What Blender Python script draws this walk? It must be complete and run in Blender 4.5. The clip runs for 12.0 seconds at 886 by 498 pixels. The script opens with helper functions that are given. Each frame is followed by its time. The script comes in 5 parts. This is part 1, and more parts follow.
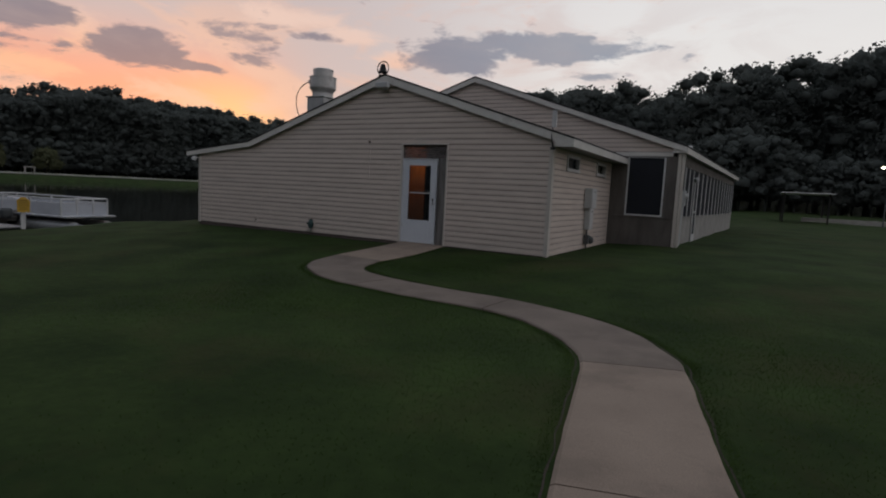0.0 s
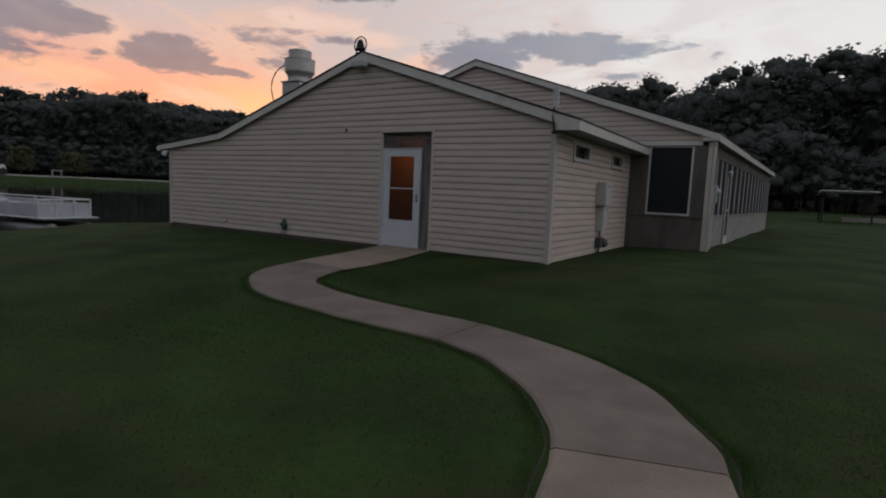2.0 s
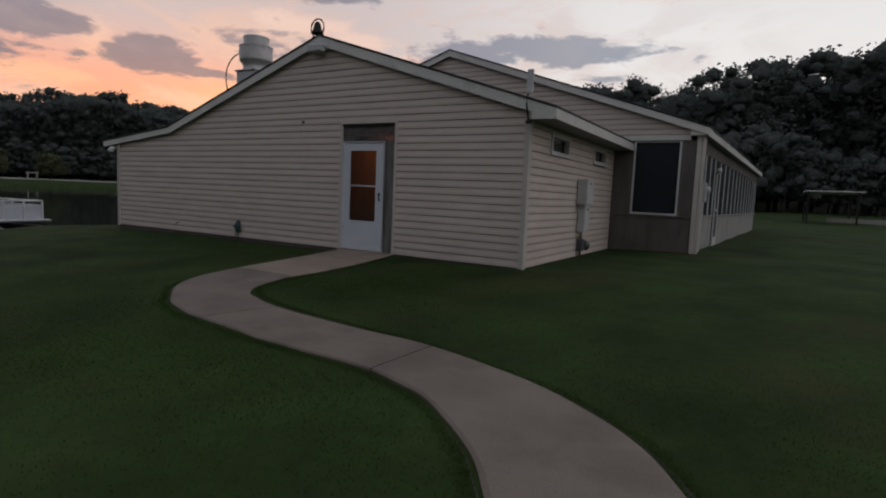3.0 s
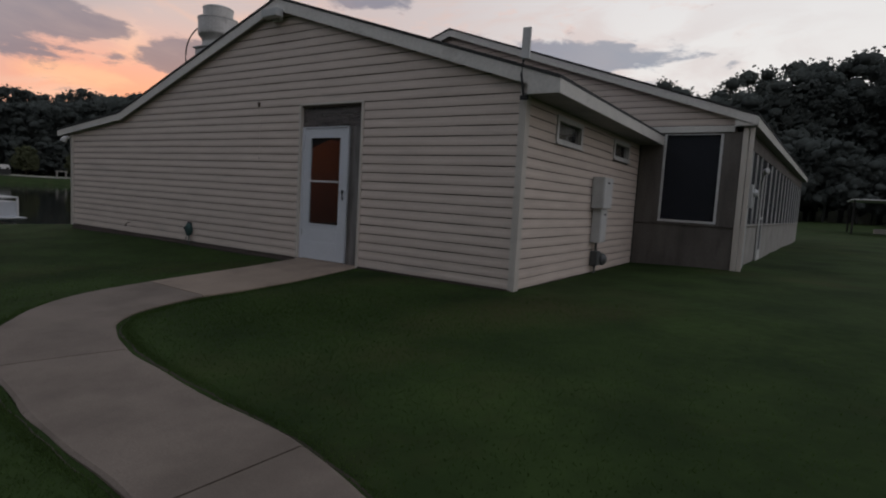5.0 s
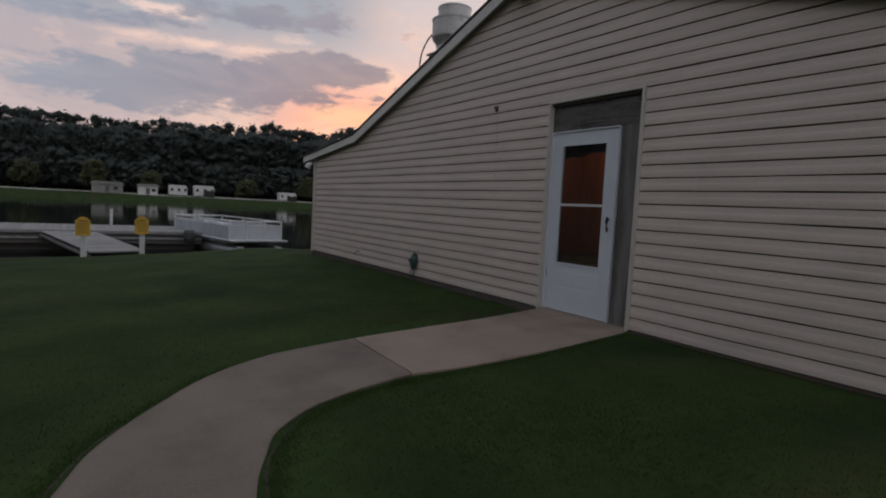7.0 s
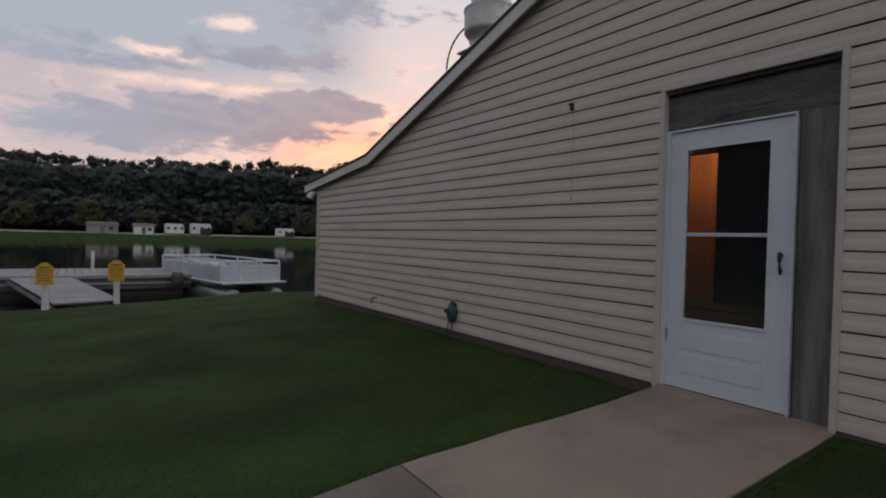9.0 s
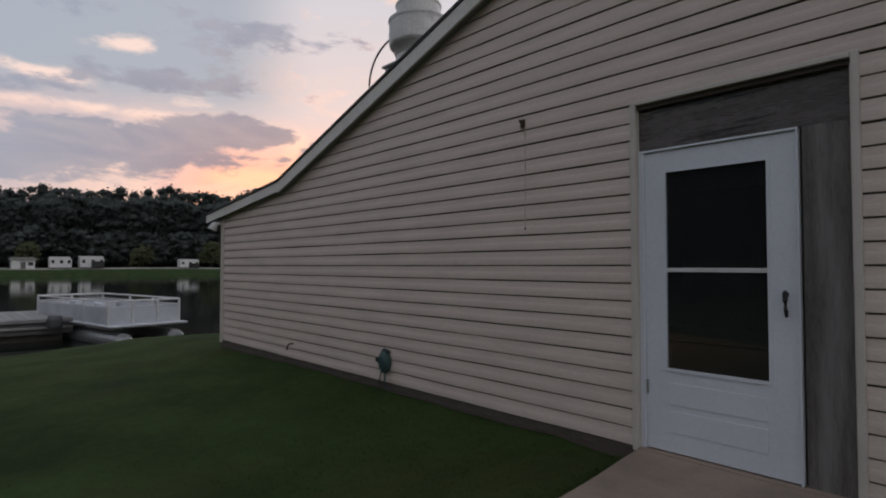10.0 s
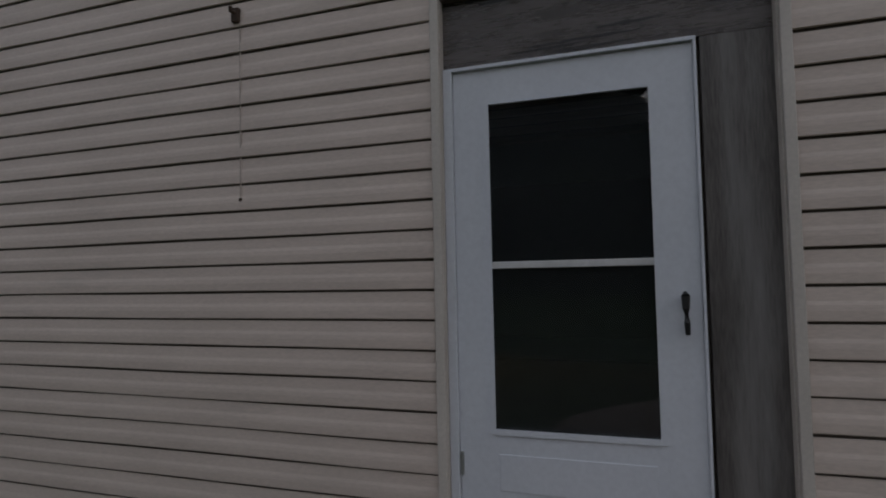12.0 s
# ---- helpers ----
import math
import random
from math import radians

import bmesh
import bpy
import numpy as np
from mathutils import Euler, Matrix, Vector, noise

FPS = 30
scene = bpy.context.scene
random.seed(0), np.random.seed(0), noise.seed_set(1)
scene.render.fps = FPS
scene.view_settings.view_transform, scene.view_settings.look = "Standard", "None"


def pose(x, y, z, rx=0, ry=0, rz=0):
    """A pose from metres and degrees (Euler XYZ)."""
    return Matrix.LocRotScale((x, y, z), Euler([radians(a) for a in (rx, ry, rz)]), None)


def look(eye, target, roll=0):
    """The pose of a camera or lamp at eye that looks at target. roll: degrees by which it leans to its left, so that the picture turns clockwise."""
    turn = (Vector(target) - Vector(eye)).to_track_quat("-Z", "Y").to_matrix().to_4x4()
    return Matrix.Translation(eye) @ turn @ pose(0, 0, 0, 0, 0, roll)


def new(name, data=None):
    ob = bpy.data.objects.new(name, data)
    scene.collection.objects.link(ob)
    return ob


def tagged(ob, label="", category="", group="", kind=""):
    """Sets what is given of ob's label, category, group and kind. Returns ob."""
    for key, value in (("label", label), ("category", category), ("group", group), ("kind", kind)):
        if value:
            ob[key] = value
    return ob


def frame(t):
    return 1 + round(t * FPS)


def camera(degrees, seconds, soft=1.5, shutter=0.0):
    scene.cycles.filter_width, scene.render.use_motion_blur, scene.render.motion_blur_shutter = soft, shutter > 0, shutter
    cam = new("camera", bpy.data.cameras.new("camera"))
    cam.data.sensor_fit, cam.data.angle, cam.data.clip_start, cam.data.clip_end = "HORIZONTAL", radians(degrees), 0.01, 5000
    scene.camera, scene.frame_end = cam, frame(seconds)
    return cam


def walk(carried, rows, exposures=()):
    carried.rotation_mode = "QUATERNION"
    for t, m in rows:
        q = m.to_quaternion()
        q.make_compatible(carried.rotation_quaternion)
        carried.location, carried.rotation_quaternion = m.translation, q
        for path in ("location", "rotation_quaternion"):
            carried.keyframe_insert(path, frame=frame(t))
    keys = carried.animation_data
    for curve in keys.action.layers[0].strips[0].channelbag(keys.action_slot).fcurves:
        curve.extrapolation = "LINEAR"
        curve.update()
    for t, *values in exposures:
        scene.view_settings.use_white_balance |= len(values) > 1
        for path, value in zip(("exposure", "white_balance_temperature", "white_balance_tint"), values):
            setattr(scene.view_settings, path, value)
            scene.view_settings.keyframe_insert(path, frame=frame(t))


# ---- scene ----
cam = camera(77.0, 12.0, soft=2.0)
PATH = [
    (0, (7.721, -11.46, 1.284), (6.744, -9.727, 1.079), 2.9),
    (0.5, (7.687, -11.107, 1.303), (6.661, -9.403, 1.093), 2.8),
    (1, (7.6, -10.558, 1.294), (6.551, -8.869, 1.082), 2.7),
    (1.5, (7.512, -9.995, 1.24), (6.459, -8.307, 1.031), 2.7),
    (2, (7.433, -9.368, 1.185), (6.382, -7.678, 0.982), 2.6),
    (2.5, (7.38, -8.811, 1.159), (6.344, -7.112, 0.959), 2.5),
    (3, (7.204, -8.258, 1.12), (6.193, -6.544, 0.927), 2.5),
    (4.8, (6.812, -6.346, 1.076), (5.766, -4.651, 0.892), 3.4),
    (5, (6.744, -6.136, 1.075), (5.658, -4.466, 0.893), 3.3),
    (5.2, (6.624, -5.906, 1.076), (5.481, -4.274, 0.9), 3.7),
    (5.5, (6.37, -5.605, 1.107), (5.125, -4.05, 0.932), 3.9),
    (6, (5.853, -5.115, 1.076), (4.439, -3.709, 0.922), 4.1),
    (6.5, (5.293, -4.796, 1.03), (3.736, -3.548, 0.898), 4.2),
    (7, (4.794, -4.617, 1.115), (3.135, -3.511, 0.968), 3.0),
    (8.8, (2.975, -4.096, 1.124), (1.29, -3.019, 1.073), 1.3),
    (9, (2.772, -3.986, 1.133), (1.109, -2.875, 1.099), 1.5),
    (9.5, (2.338, -3.809, 1.225), (0.763, -2.578, 1.238), 0.2),
    (10, (1.954, -3.621, 1.249), (0.477, -2.274, 1.31), -0.0),
    (10.5, (1.54, -3.379, 1.229), (0.237, -1.866, 1.33), -0.1),
    (11, (1.176, -3.034, 1.225), (0.089, -1.359, 1.338), -0.6),
    (11.5, (0.858, -2.649, 1.147), (0.023, -0.839, 1.314), -1.0),
    (12, (0.699, -2.185, 1.189), (0.086, -0.284, 1.281), -1.2),
]
EXPO = [(0, 0.02), (1.5, 0.05), (3, 0.08), (5.5, 0.09), (7, 0.25), (9, 0.46), (10, 0.46), (11.2, 0.4), (12, 0.5)]
walk(cam, [(t, look(eye, target, roll)) for t, eye, target, roll in PATH], EXPO)

# ---- sky: dusk, the sun just below the ridge in the north-west ----
SUN_AZ = -55.0  # degrees from +y towards +x


def sky_world():
    w = bpy.data.worlds.new("dusk_sky")
    scene.world = w
    w.use_nodes = True
    nt = w.node_tree
    nt.nodes.clear()
    L = nt.links

    def nd(kind, **kw):
        n = nt.nodes.new(kind)
        for k, v in kw.items():
            n.inputs[k].default_value = v
        return n

    def m(op, a, b=None, c=None, clamp=False):
        n = nt.nodes.new("ShaderNodeMath")
        n.operation = op
        n.use_clamp = clamp
        for i, v in enumerate((a, b, c)):
            if v is None:
                continue
            if isinstance(v, (int, float)):
                n.inputs[i].default_value = v
            else:
                L.new(v, n.inputs[i])
        return n.outputs[0]

    def mix(f, a, b):
        n = nt.nodes.new("ShaderNodeMix")
        n.data_type = "RGBA"
        for sock, v in ((n.inputs[0], f), (n.inputs[6], a), (n.inputs[7], b)):
            if isinstance(v, (int, float)):
                sock.default_value = v
            elif isinstance(v, tuple):
                sock.default_value = (*v, 1)
            else:
                L.new(v, sock)
        return n.outputs[2]

    def ramp01(v, lo, hi):
        n = nt.nodes.new("ShaderNodeMapRange")
        n.interpolation_type = "SMOOTHSTEP"
        L.new(v, n.inputs[0])
        n.inputs[1].default_value, n.inputs[2].default_value = lo, hi
        return n.outputs[0]

    co = nt.nodes.new("ShaderNodeTexCoord")
    sep = nt.nodes.new("ShaderNodeSeparateXYZ")
    L.new(co.outputs["Generated"], sep.inputs[0])
    X, Y, Z = sep.outputs
    az = m("MULTIPLY", m("ARCTAN2", X, Y), 57.2958)
    el = m("MULTIPLY", m("ARCSINE", Z), 57.2958)

    # two fields of noise: broad billows and fine shreds, flattened towards the horizon
    comb = nt.nodes.new("ShaderNodeCombineXYZ")
    L.new(m("MULTIPLY", az, 0.1), comb.inputs[0])
    L.new(m("MULTIPLY", el, 0.26), comb.inputs[1])
    n1 = nd("ShaderNodeTexNoise", Scale=0.9, Detail=6.0, Roughness=0.58, Distortion=0.6)
    n2 = nd("ShaderNodeTexNoise", Scale=2.4, Detail=7.0, Roughness=0.62, Distortion=0.3)
    for n in (n1, n2):
        L.new(comb.outputs[0], n.inputs["Vector"])
    billow, shred = n1.outputs[0], n2.outputs[0]

    air = nt.nodes.new("ShaderNodeTexSky")
    air.sky_type = "NISHITA"
    air.sun_disc = False
    air.sun_elevation = radians(1.5)
    air.sun_rotation = radians(SUN_AZ)
    air.dust_density = 2.5
    air_c = nt.nodes.new("ShaderNodeVectorMath")
    air_c.operation = "SCALE"
    L.new(air.outputs[0], air_c.inputs[0])
    air_c.inputs[3].default_value = 0.015

    # clear dusk sky: pale to the right of the sunset, lilac to its left, salmon and yellow low over the ridge
    off = m("ABSOLUTE", m("SUBTRACT", az, SUN_AZ))
    high = ramp01(el, 6, 45)
    base = mix(high, (0.52, 0.49, 0.50), (0.40, 0.43, 0.50))
    base = mix(m("MULTIPLY", ramp01(az, -48, -12), ramp01(az, 70, 10)), base, mix(high, (0.80, 0.77, 0.75), (0.52, 0.55, 0.61)))
    base = mix(m("MULTIPLY", ramp01(az, -62, -84), ramp01(el, 40, 12)), base, (0.38, 0.33, 0.36))
    near = m("MULTIPLY", ramp01(off, 48, 8), ramp01(el, 34, 6))
    base = mix(m("MULTIPLY", near, 0.6), base, (0.60, 0.43, 0.40))
    glow = m("MULTIPLY", ramp01(m("ABSOLUTE", m("SUBTRACT", az, -60.0)), 19, 7), ramp01(el, 15.5, 7))
    base = mix(m("MULTIPLY", glow, 0.95), base, (0.88, 0.36, 0.235))
    core = m("MULTIPLY", ramp01(m("ABSOLUTE", m("SUBTRACT", az, -50.0)), 8, 0), ramp01(el, 11.5, 6))
    base = mix(m("MULTIPLY", core, 0.85), base, (0.98, 0.56, 0.27))

    # thin veil lit from below, in long streaks
    veil = m("MULTIPLY", m("MULTIPLY", ramp01(billow, 0.44, 0.62), ramp01(off, 70, 20)), ramp01(el, 24, 12))
    lit = mix(near, (0.55, 0.44, 0.43), (0.80, 0.50, 0.38))
    base = mix(m("MULTIPLY", veil, 0.75), base, lit)
    streak = m("MULTIPLY", ramp01(shred, 0.54, 0.70), m("MULTIPLY", ramp01(off, 60, 25), ramp01(el, 9, 13)))
    base = mix(m("MULTIPLY", streak, 0.55), base, (0.74, 0.50, 0.43))

    # sunlit billows: az, el, half width, half height, weight
    lit_banks = [(-45.5, 15.4, 5.5, 1.1, 1.0), (-39.5, 14.4, 4.0, 1.0, 1.0), (-35.0, 12.6, 2.6, 0.9, 1.0), (-66.5, 8.6, 5.0, 0.9, 1.0), (-62.5, 12.0, 2.4, 2.2, 0.8),
                 (-83.5, 16.0, 4.0, 0.8, 1.0), (-77.5, 19.3, 3.0, 0.8, 0.9), (-80.0, 13.6, 9.0, 0.7, 0.9), (-72.0, 15.2, 3.0, 0.7, 0.7)]
    puff = None
    for a0, e0, wa, we, k in lit_banks:
        da = m("DIVIDE", m("SUBTRACT", az, a0), wa)
        de = m("DIVIDE", m("SUBTRACT", el, e0), we)
        g = m("MULTIPLY", m("EXPONENT", m("MULTIPLY", m("ADD", m("MULTIPLY", da, da), m("MULTIPLY", de, de)), -0.75)), k)
        puff = g if puff is None else m("MAXIMUM", puff, g)
    puff = ramp01(m("ADD", puff, m("MULTIPLY", m("SUBTRACT", shred, 0.5), 1.6)), 0.35, 0.95)
    base = mix(m("MULTIPLY", ramp01(az, -60, -70), ramp01(el, 12, 17)), base, (0.29, 0.315, 0.365))
    base = mix(m("MULTIPLY", puff, 0.8), base, mix(ramp01(el, 9, 15), (0.90, 0.48, 0.30), (0.78, 0.57, 0.49)))

    # grey cloud banks: az, el, half width, half height, weight
    banks = [(-58.2, 11.2, 3.3, 1.5, 1.15), (-54, 10.2, 4.0, 0.45, 0.8), (-68, 12.6, 5.0, 1.5, 1.05), (-66.5, 10.4, 4.0, 0.35, 0.7), (-48.5, 12.6, 4.5, 1.6, 0.36), (-49.5, 11.3, 3.0, 0.6, 0.5), (-42.8, 14.0, 2.6, 0.5, 0.7),
             (-29.5, 13.4, 4.0, 1.9, 1.05), (-20, 14.2, 8.0, 1.2, 1.05), (-16, 11.7, 3.0, 0.5, 0.55), (-42, 18.5, 5.0, 1.2, 0.7),
             (-77, 10.9, 9.0, 1.9, 1.15), (-67.5, 12.6, 3.5, 1.2, 0.9), (-70, 9.8, 4.5, 0.35, 0.7), (-86, 9.3, 9.0, 1.9, 1.0), (-76, 8.6, 4.0, 0.9, 0.7), (-75, 16.7, 8.0, 1.1, 0.8), (-92, 15.0, 9, 1.3, 0.75),
             (-66, 21.5, 9, 1.6, 0.6), (-90, 21.5, 10, 1.5, 0.6)]
    total = None
    for a0, e0, wa, we, k in banks:
        da = m("DIVIDE", m("SUBTRACT", az, a0), wa)
        de = m("DIVIDE", m("SUBTRACT", el, e0), we)
        r2 = m("ADD", m("MULTIPLY", da, da), m("MULTIPLY", de, de))
        g = m("MULTIPLY", m("EXPONENT", m("MULTIPLY", r2, -0.75)), k)
        total = g if total is None else m("MAXIMUM", total, g)
    wide = m("MULTIPLY", ramp01(billow, 0.5, 0.75), 0.35)
    cover = m("ADD", m("ADD", total, wide), m("MULTIPLY", m("SUBTRACT", shred, 0.5), 1.9))
    cover = ramp01(cover, 0.30, 0.66)
    dark = mix(near, (0.25, 0.28, 0.35), (0.155, 0.15, 0.205))
    dark = mix(ramp01(billow, 0.35, 0.7), dark, mix(near, (0.30, 0.32, 0.375), (0.25, 0.21, 0.245)))
    base = mix(m("MULTIPLY", cover, 0.9), base, dark)

    add = nt.nodes.new("ShaderNodeVectorMath")
    add.operation = "ADD"
    L.new(base, add.inputs[0])
    L.new(air_c.outputs[0], add.inputs[1])
    bg = nt.nodes.new("ShaderNodeBackground")
    L.new(add.outputs[0], bg.inputs[0])
    bg.inputs[1].default_value = 1.0
    out = nt.nodes.new("ShaderNodeOutputWorld")
    L.new(bg.outputs[0], out.inputs[0])


sky_world()


# ---- materials ----
def rgb(h):
    """sRGB hex to linear."""
    v = [int(h[i:i + 2], 16) / 255 for i in (0, 2, 4)]
    return tuple(c / 12.92 if c <= 0.04045 else ((c + 0.055) / 1.055) ** 2.4 for c in v)


def mat(name, col, col2=None, rough=0.7, scale=3.0, fine=60.0, fine_amt=0.25, bump=0.15, metal=0.0, per=0.0, stretch=(1, 1, 1), spec=0.5,
        bump_dist=0.004, stain=None, stain_scale=1.2, stain_lo=0.55, stain_hi=0.75):
    """A painted or natural surface: broad patches, fine grain, relief, variation from piece to piece."""
    ma = bpy.data.materials.new(name)
    ma.use_nodes = True
    nt = ma.node_tree
    L = nt.links
    b = nt.nodes["Principled BSDF"]
    co = nt.nodes.new("ShaderNodeTexCoord")
    mp = nt.nodes.new("ShaderNodeMapping")
    mp.inputs["Scale"].default_value = stretch
    geo = nt.nodes.new("ShaderNodeNewGeometry")
    L.new(geo.outputs["Position"], mp.inputs[0])
    n1 = nt.nodes.new("ShaderNodeTexNoise")
    n1.inputs["Scale"].default_value, n1.inputs["Detail"].default_value = scale, 5
    n2 = nt.nodes.new("ShaderNodeTexNoise")
    n2.inputs["Scale"].default_value, n2.inputs["Detail"].default_value = fine, 4
    for n in (n1, n2):
        L.new(mp.outputs[0], n.inputs["Vector"])
    col2 = col2 or tuple(c * 0.8 for c in col)
    mx = nt.nodes.new("ShaderNodeMix")
    mx.data_type = "RGBA"
    mr = nt.nodes.new("ShaderNodeMapRange")
    mr.inputs[1].default_value, mr.inputs[2].default_value = 0.3, 0.7
    L.new(n1.outputs[0], mr.inputs[0])
    L.new(mr.outputs[0], mx.inputs[0])
    mx.inputs[6].default_value, mx.inputs[7].default_value = (*col, 1), (*col2, 1)
    last = mx.outputs[2]
    mf = nt.nodes.new("ShaderNodeMix")
    mf.data_type, mf.blend_type = "RGBA", "MULTIPLY"
    mf.inputs[0].default_value = fine_amt
    L.new(last, mf.inputs[6])
    g = nt.nodes.new("ShaderNodeMapRange")
    g.inputs[1].default_value, g.inputs[2].default_value, g.inputs[3].default_value, g.inputs[4].default_value = 0.3, 0.7, 0.35, 1.3
    L.new(n2.outputs[0], g.inputs[0])
    L.new(g.outputs[0], mf.inputs[7])
    last = mf.outputs[2]
    if stain:
        n3 = nt.nodes.new("ShaderNodeTexNoise")
        n3.inputs["Scale"].default_value, n3.inputs["Detail"].default_value, n3.inputs["Roughness"].default_value = stain_scale, 8, 0.65
        L.new(mp.outputs[0], n3.inputs["Vector"])
        r3 = nt.nodes.new("ShaderNodeMapRange")
        r3.inputs[1].default_value, r3.inputs[2].default_value = stain_lo, stain_hi
        L.new(n3.outputs[0], r3.inputs[0])
        ms = nt.nodes.new("ShaderNodeMix")
        ms.data_type = "RGBA"
        L.new(r3.outputs[0], ms.inputs[0])
        L.new(last, ms.inputs[6])
        ms.inputs[7].default_value = (*stain, 1)
        last = ms.outputs[2]
    if per:
        oi = nt.nodes.new("ShaderNodeObjectInfo")
        hv = nt.nodes.new("ShaderNodeHueSaturation")
        r = nt.nodes.new("ShaderNodeMapRange")
        r.inputs[3].default_value, r.inputs[4].default_value = 1 - per, 1 + per
        L.new(oi.outputs["Random"], r.inputs[0])
        L.new(r.outputs[0], hv.inputs["Value"])
        L.new(last, hv.inputs["Color"])
        last = hv.outputs[0]
    L.new(last, b.inputs["Base Color"])
    rr = nt.nodes.new("ShaderNodeMapRange")
    rr.inputs[3].default_value, rr.inputs[4].default_value = max(rough - 0.1, 0.03), min(rough + 0.1, 1)
    L.new(n1.outputs[0], rr.inputs[0])
    L.new(rr.outputs[0], b.inputs["Roughness"])
    b.inputs["Metallic"].default_value = metal
    b.inputs["Specular IOR Level"].default_value = spec
    if bump:
        bp = nt.nodes.new("ShaderNodeBump")
        bp.inputs["Strength"].default_value, bp.inputs["Distance"].default_value = bump, bump_dist
        L.new(n2.outputs[0], bp.inputs["Height"])
        L.new(bp.outputs[0], b.inputs["Normal"])
    return ma


SIDING = mat("vinyl_siding", (0.632, 0.530, 0.462), (0.552, 0.462, 0.402), rough=0.55, scale=1.3, fine=40, fine_amt=0.14, bump=0.2, per=0.025, stretch=(1, 1, 5), bump_dist=0.001,
             stain=(0.37, 0.335, 0.30), stain_scale=0.7, stain_lo=0.58, stain_hi=0.85)
# dark colour draws the laps' shadow lines in the gaps between courses
SHEATH = mat("shade_dark_sheathing", (0.085, 0.068, 0.055), rough=0.9)
TRIM = mat("cream_trim", (0.58, 0.53, 0.475), (0.50, 0.455, 0.405), rough=0.5, scale=2.5, fine=70, fine_amt=0.12, bump=0.1)
FASCIA = mat("fascia_metal", (0.70, 0.665, 0.62), (0.59, 0.56, 0.52), rough=0.45, scale=1.2, fine=25, fine_amt=0.15, bump=0.15, stain=(0.32, 0.29, 0.26), stain_scale=2.0, stain_lo=0.6, stain_hi=0.85)
# grey lowered to put the shade under the eaves into the colour
SOFFIT = mat("shade_dark_soffit_panel", (0.24, 0.235, 0.22), rough=0.6)
SHINGLE = mat("asphalt_shingle", (0.06, 0.058, 0.058), (0.04, 0.038, 0.038), rough=0.95, scale=5, fine=160, fine_amt=0.5, bump=0.6)
CONCRETE = mat("walk_concrete", (0.295, 0.224, 0.172), (0.230, 0.174, 0.134), rough=0.9, scale=1.6, fine=110, fine_amt=0.28, bump=0.35, per=0.05, stain=(0.145, 0.110, 0.086), stain_scale=0.8, stain_lo=0.5, stain_hi=0.78)
# darker tone of the walk concrete for the middle slabs
DARKER_SLAB = mat("darker_walk_concrete", (0.20, 0.156, 0.125), (0.150, 0.117, 0.094), rough=0.9, scale=1.6, fine=110, fine_amt=0.28, bump=0.35, per=0.05, stain=(0.105, 0.080, 0.063), stain_scale=0.8, stain_lo=0.5, stain_hi=0.78)
FOUND = mat("foundation_block", (0.10, 0.078, 0.066), (0.065, 0.05, 0.043), rough=0.95, scale=4, fine=60)
GRASS = mat("mown_lawn", (0.0355, 0.059, 0.0153), (0.0168, 0.0295, 0.009), rough=0.95, scale=0.8, fine=9, fine_amt=0.28, bump=0.4, bump_dist=0.015, spec=0.08,
            stain=(0.048, 0.046, 0.019), stain_scale=0.33, stain_lo=0.52, stain_hi=0.76)
BARK = mat("bark", (0.05, 0.04, 0.03), rough=0.95, fine=20, bump=0.6, stretch=(3, 3, 0.5))
DOORW = mat("white_door_paint", (0.64, 0.66, 0.70), (0.59, 0.61, 0.65), rough=0.4, scale=2, fine=50, fine_amt=0.08, bump=0.08)
WHITE = mat("white_paint", (0.62, 0.61, 0.60), (0.50, 0.49, 0.48), rough=0.5, scale=3, fine=50, fine_amt=0.15, bump=0.1)
PLY = mat("weathered_plywood", (0.150, 0.134, 0.124), (0.085, 0.076, 0.070), rough=0.62, scale=3.0, fine=26, fine_amt=0.55, bump=0.5, stretch=(6, 6, 0.6), stain=(0.22, 0.21, 0.20), stain_scale=1.3, stain_lo=0.46, stain_hi=0.72)
PORCH = mat("porch_panel", (0.135, 0.118, 0.105), (0.085, 0.074, 0.066), rough=0.75, scale=2, fine=40, fine_amt=0.3, bump=0.3, stretch=(2, 2, 0.5), stain=(0.06, 0.053, 0.048), stain_scale=1.6)
# near-black: the gloom under the shelter is painted onto its posts
DARKWOOD = mat("shade_dark_timber", (0.018, 0.016, 0.014), rough=0.95)
TORN = mat("torn_film", (0.012, 0.011, 0.012), rough=0.35, bump=0)
BLOCK = mat("painted_block", (0.34, 0.325, 0.30), (0.26, 0.245, 0.225), rough=0.8, scale=2.5, fine=60, fine_amt=0.3, bump=0.4)
BLACK = mat("black_plastic", (0.015, 0.015, 0.016), rough=0.4, bump=0.05)
IRON = mat("cast_iron", (0.018, 0.017, 0.017), (0.03, 0.026, 0.022), rough=0.55, metal=0.6, fine=80, bump=0.3)
STEEL = mat("galvanised_steel", (0.52, 0.52, 0.51), (0.40, 0.40, 0.395), rough=0.42, metal=0.75, scale=6, fine=60, bump=0.1)
ALU = mat("spun_aluminium", (0.62, 0.60, 0.58), (0.50, 0.48, 0.46), rough=0.45, metal=0.35, scale=4, fine=40, bump=0.08, stain=(0.25, 0.22, 0.19), stain_scale=2.5, stain_lo=0.58)
GREYBOX = mat("grey_enamel", (0.54, 0.545, 0.54), (0.45, 0.455, 0.45), rough=0.45, scale=3, fine=40, fine_amt=0.12)
METER = mat("meter_grey", (0.10, 0.105, 0.105), rough=0.5, metal=0.3)
TEAL = mat("green_tap_cover", (0.035, 0.085, 0.08), (0.025, 0.055, 0.055), rough=0.55)
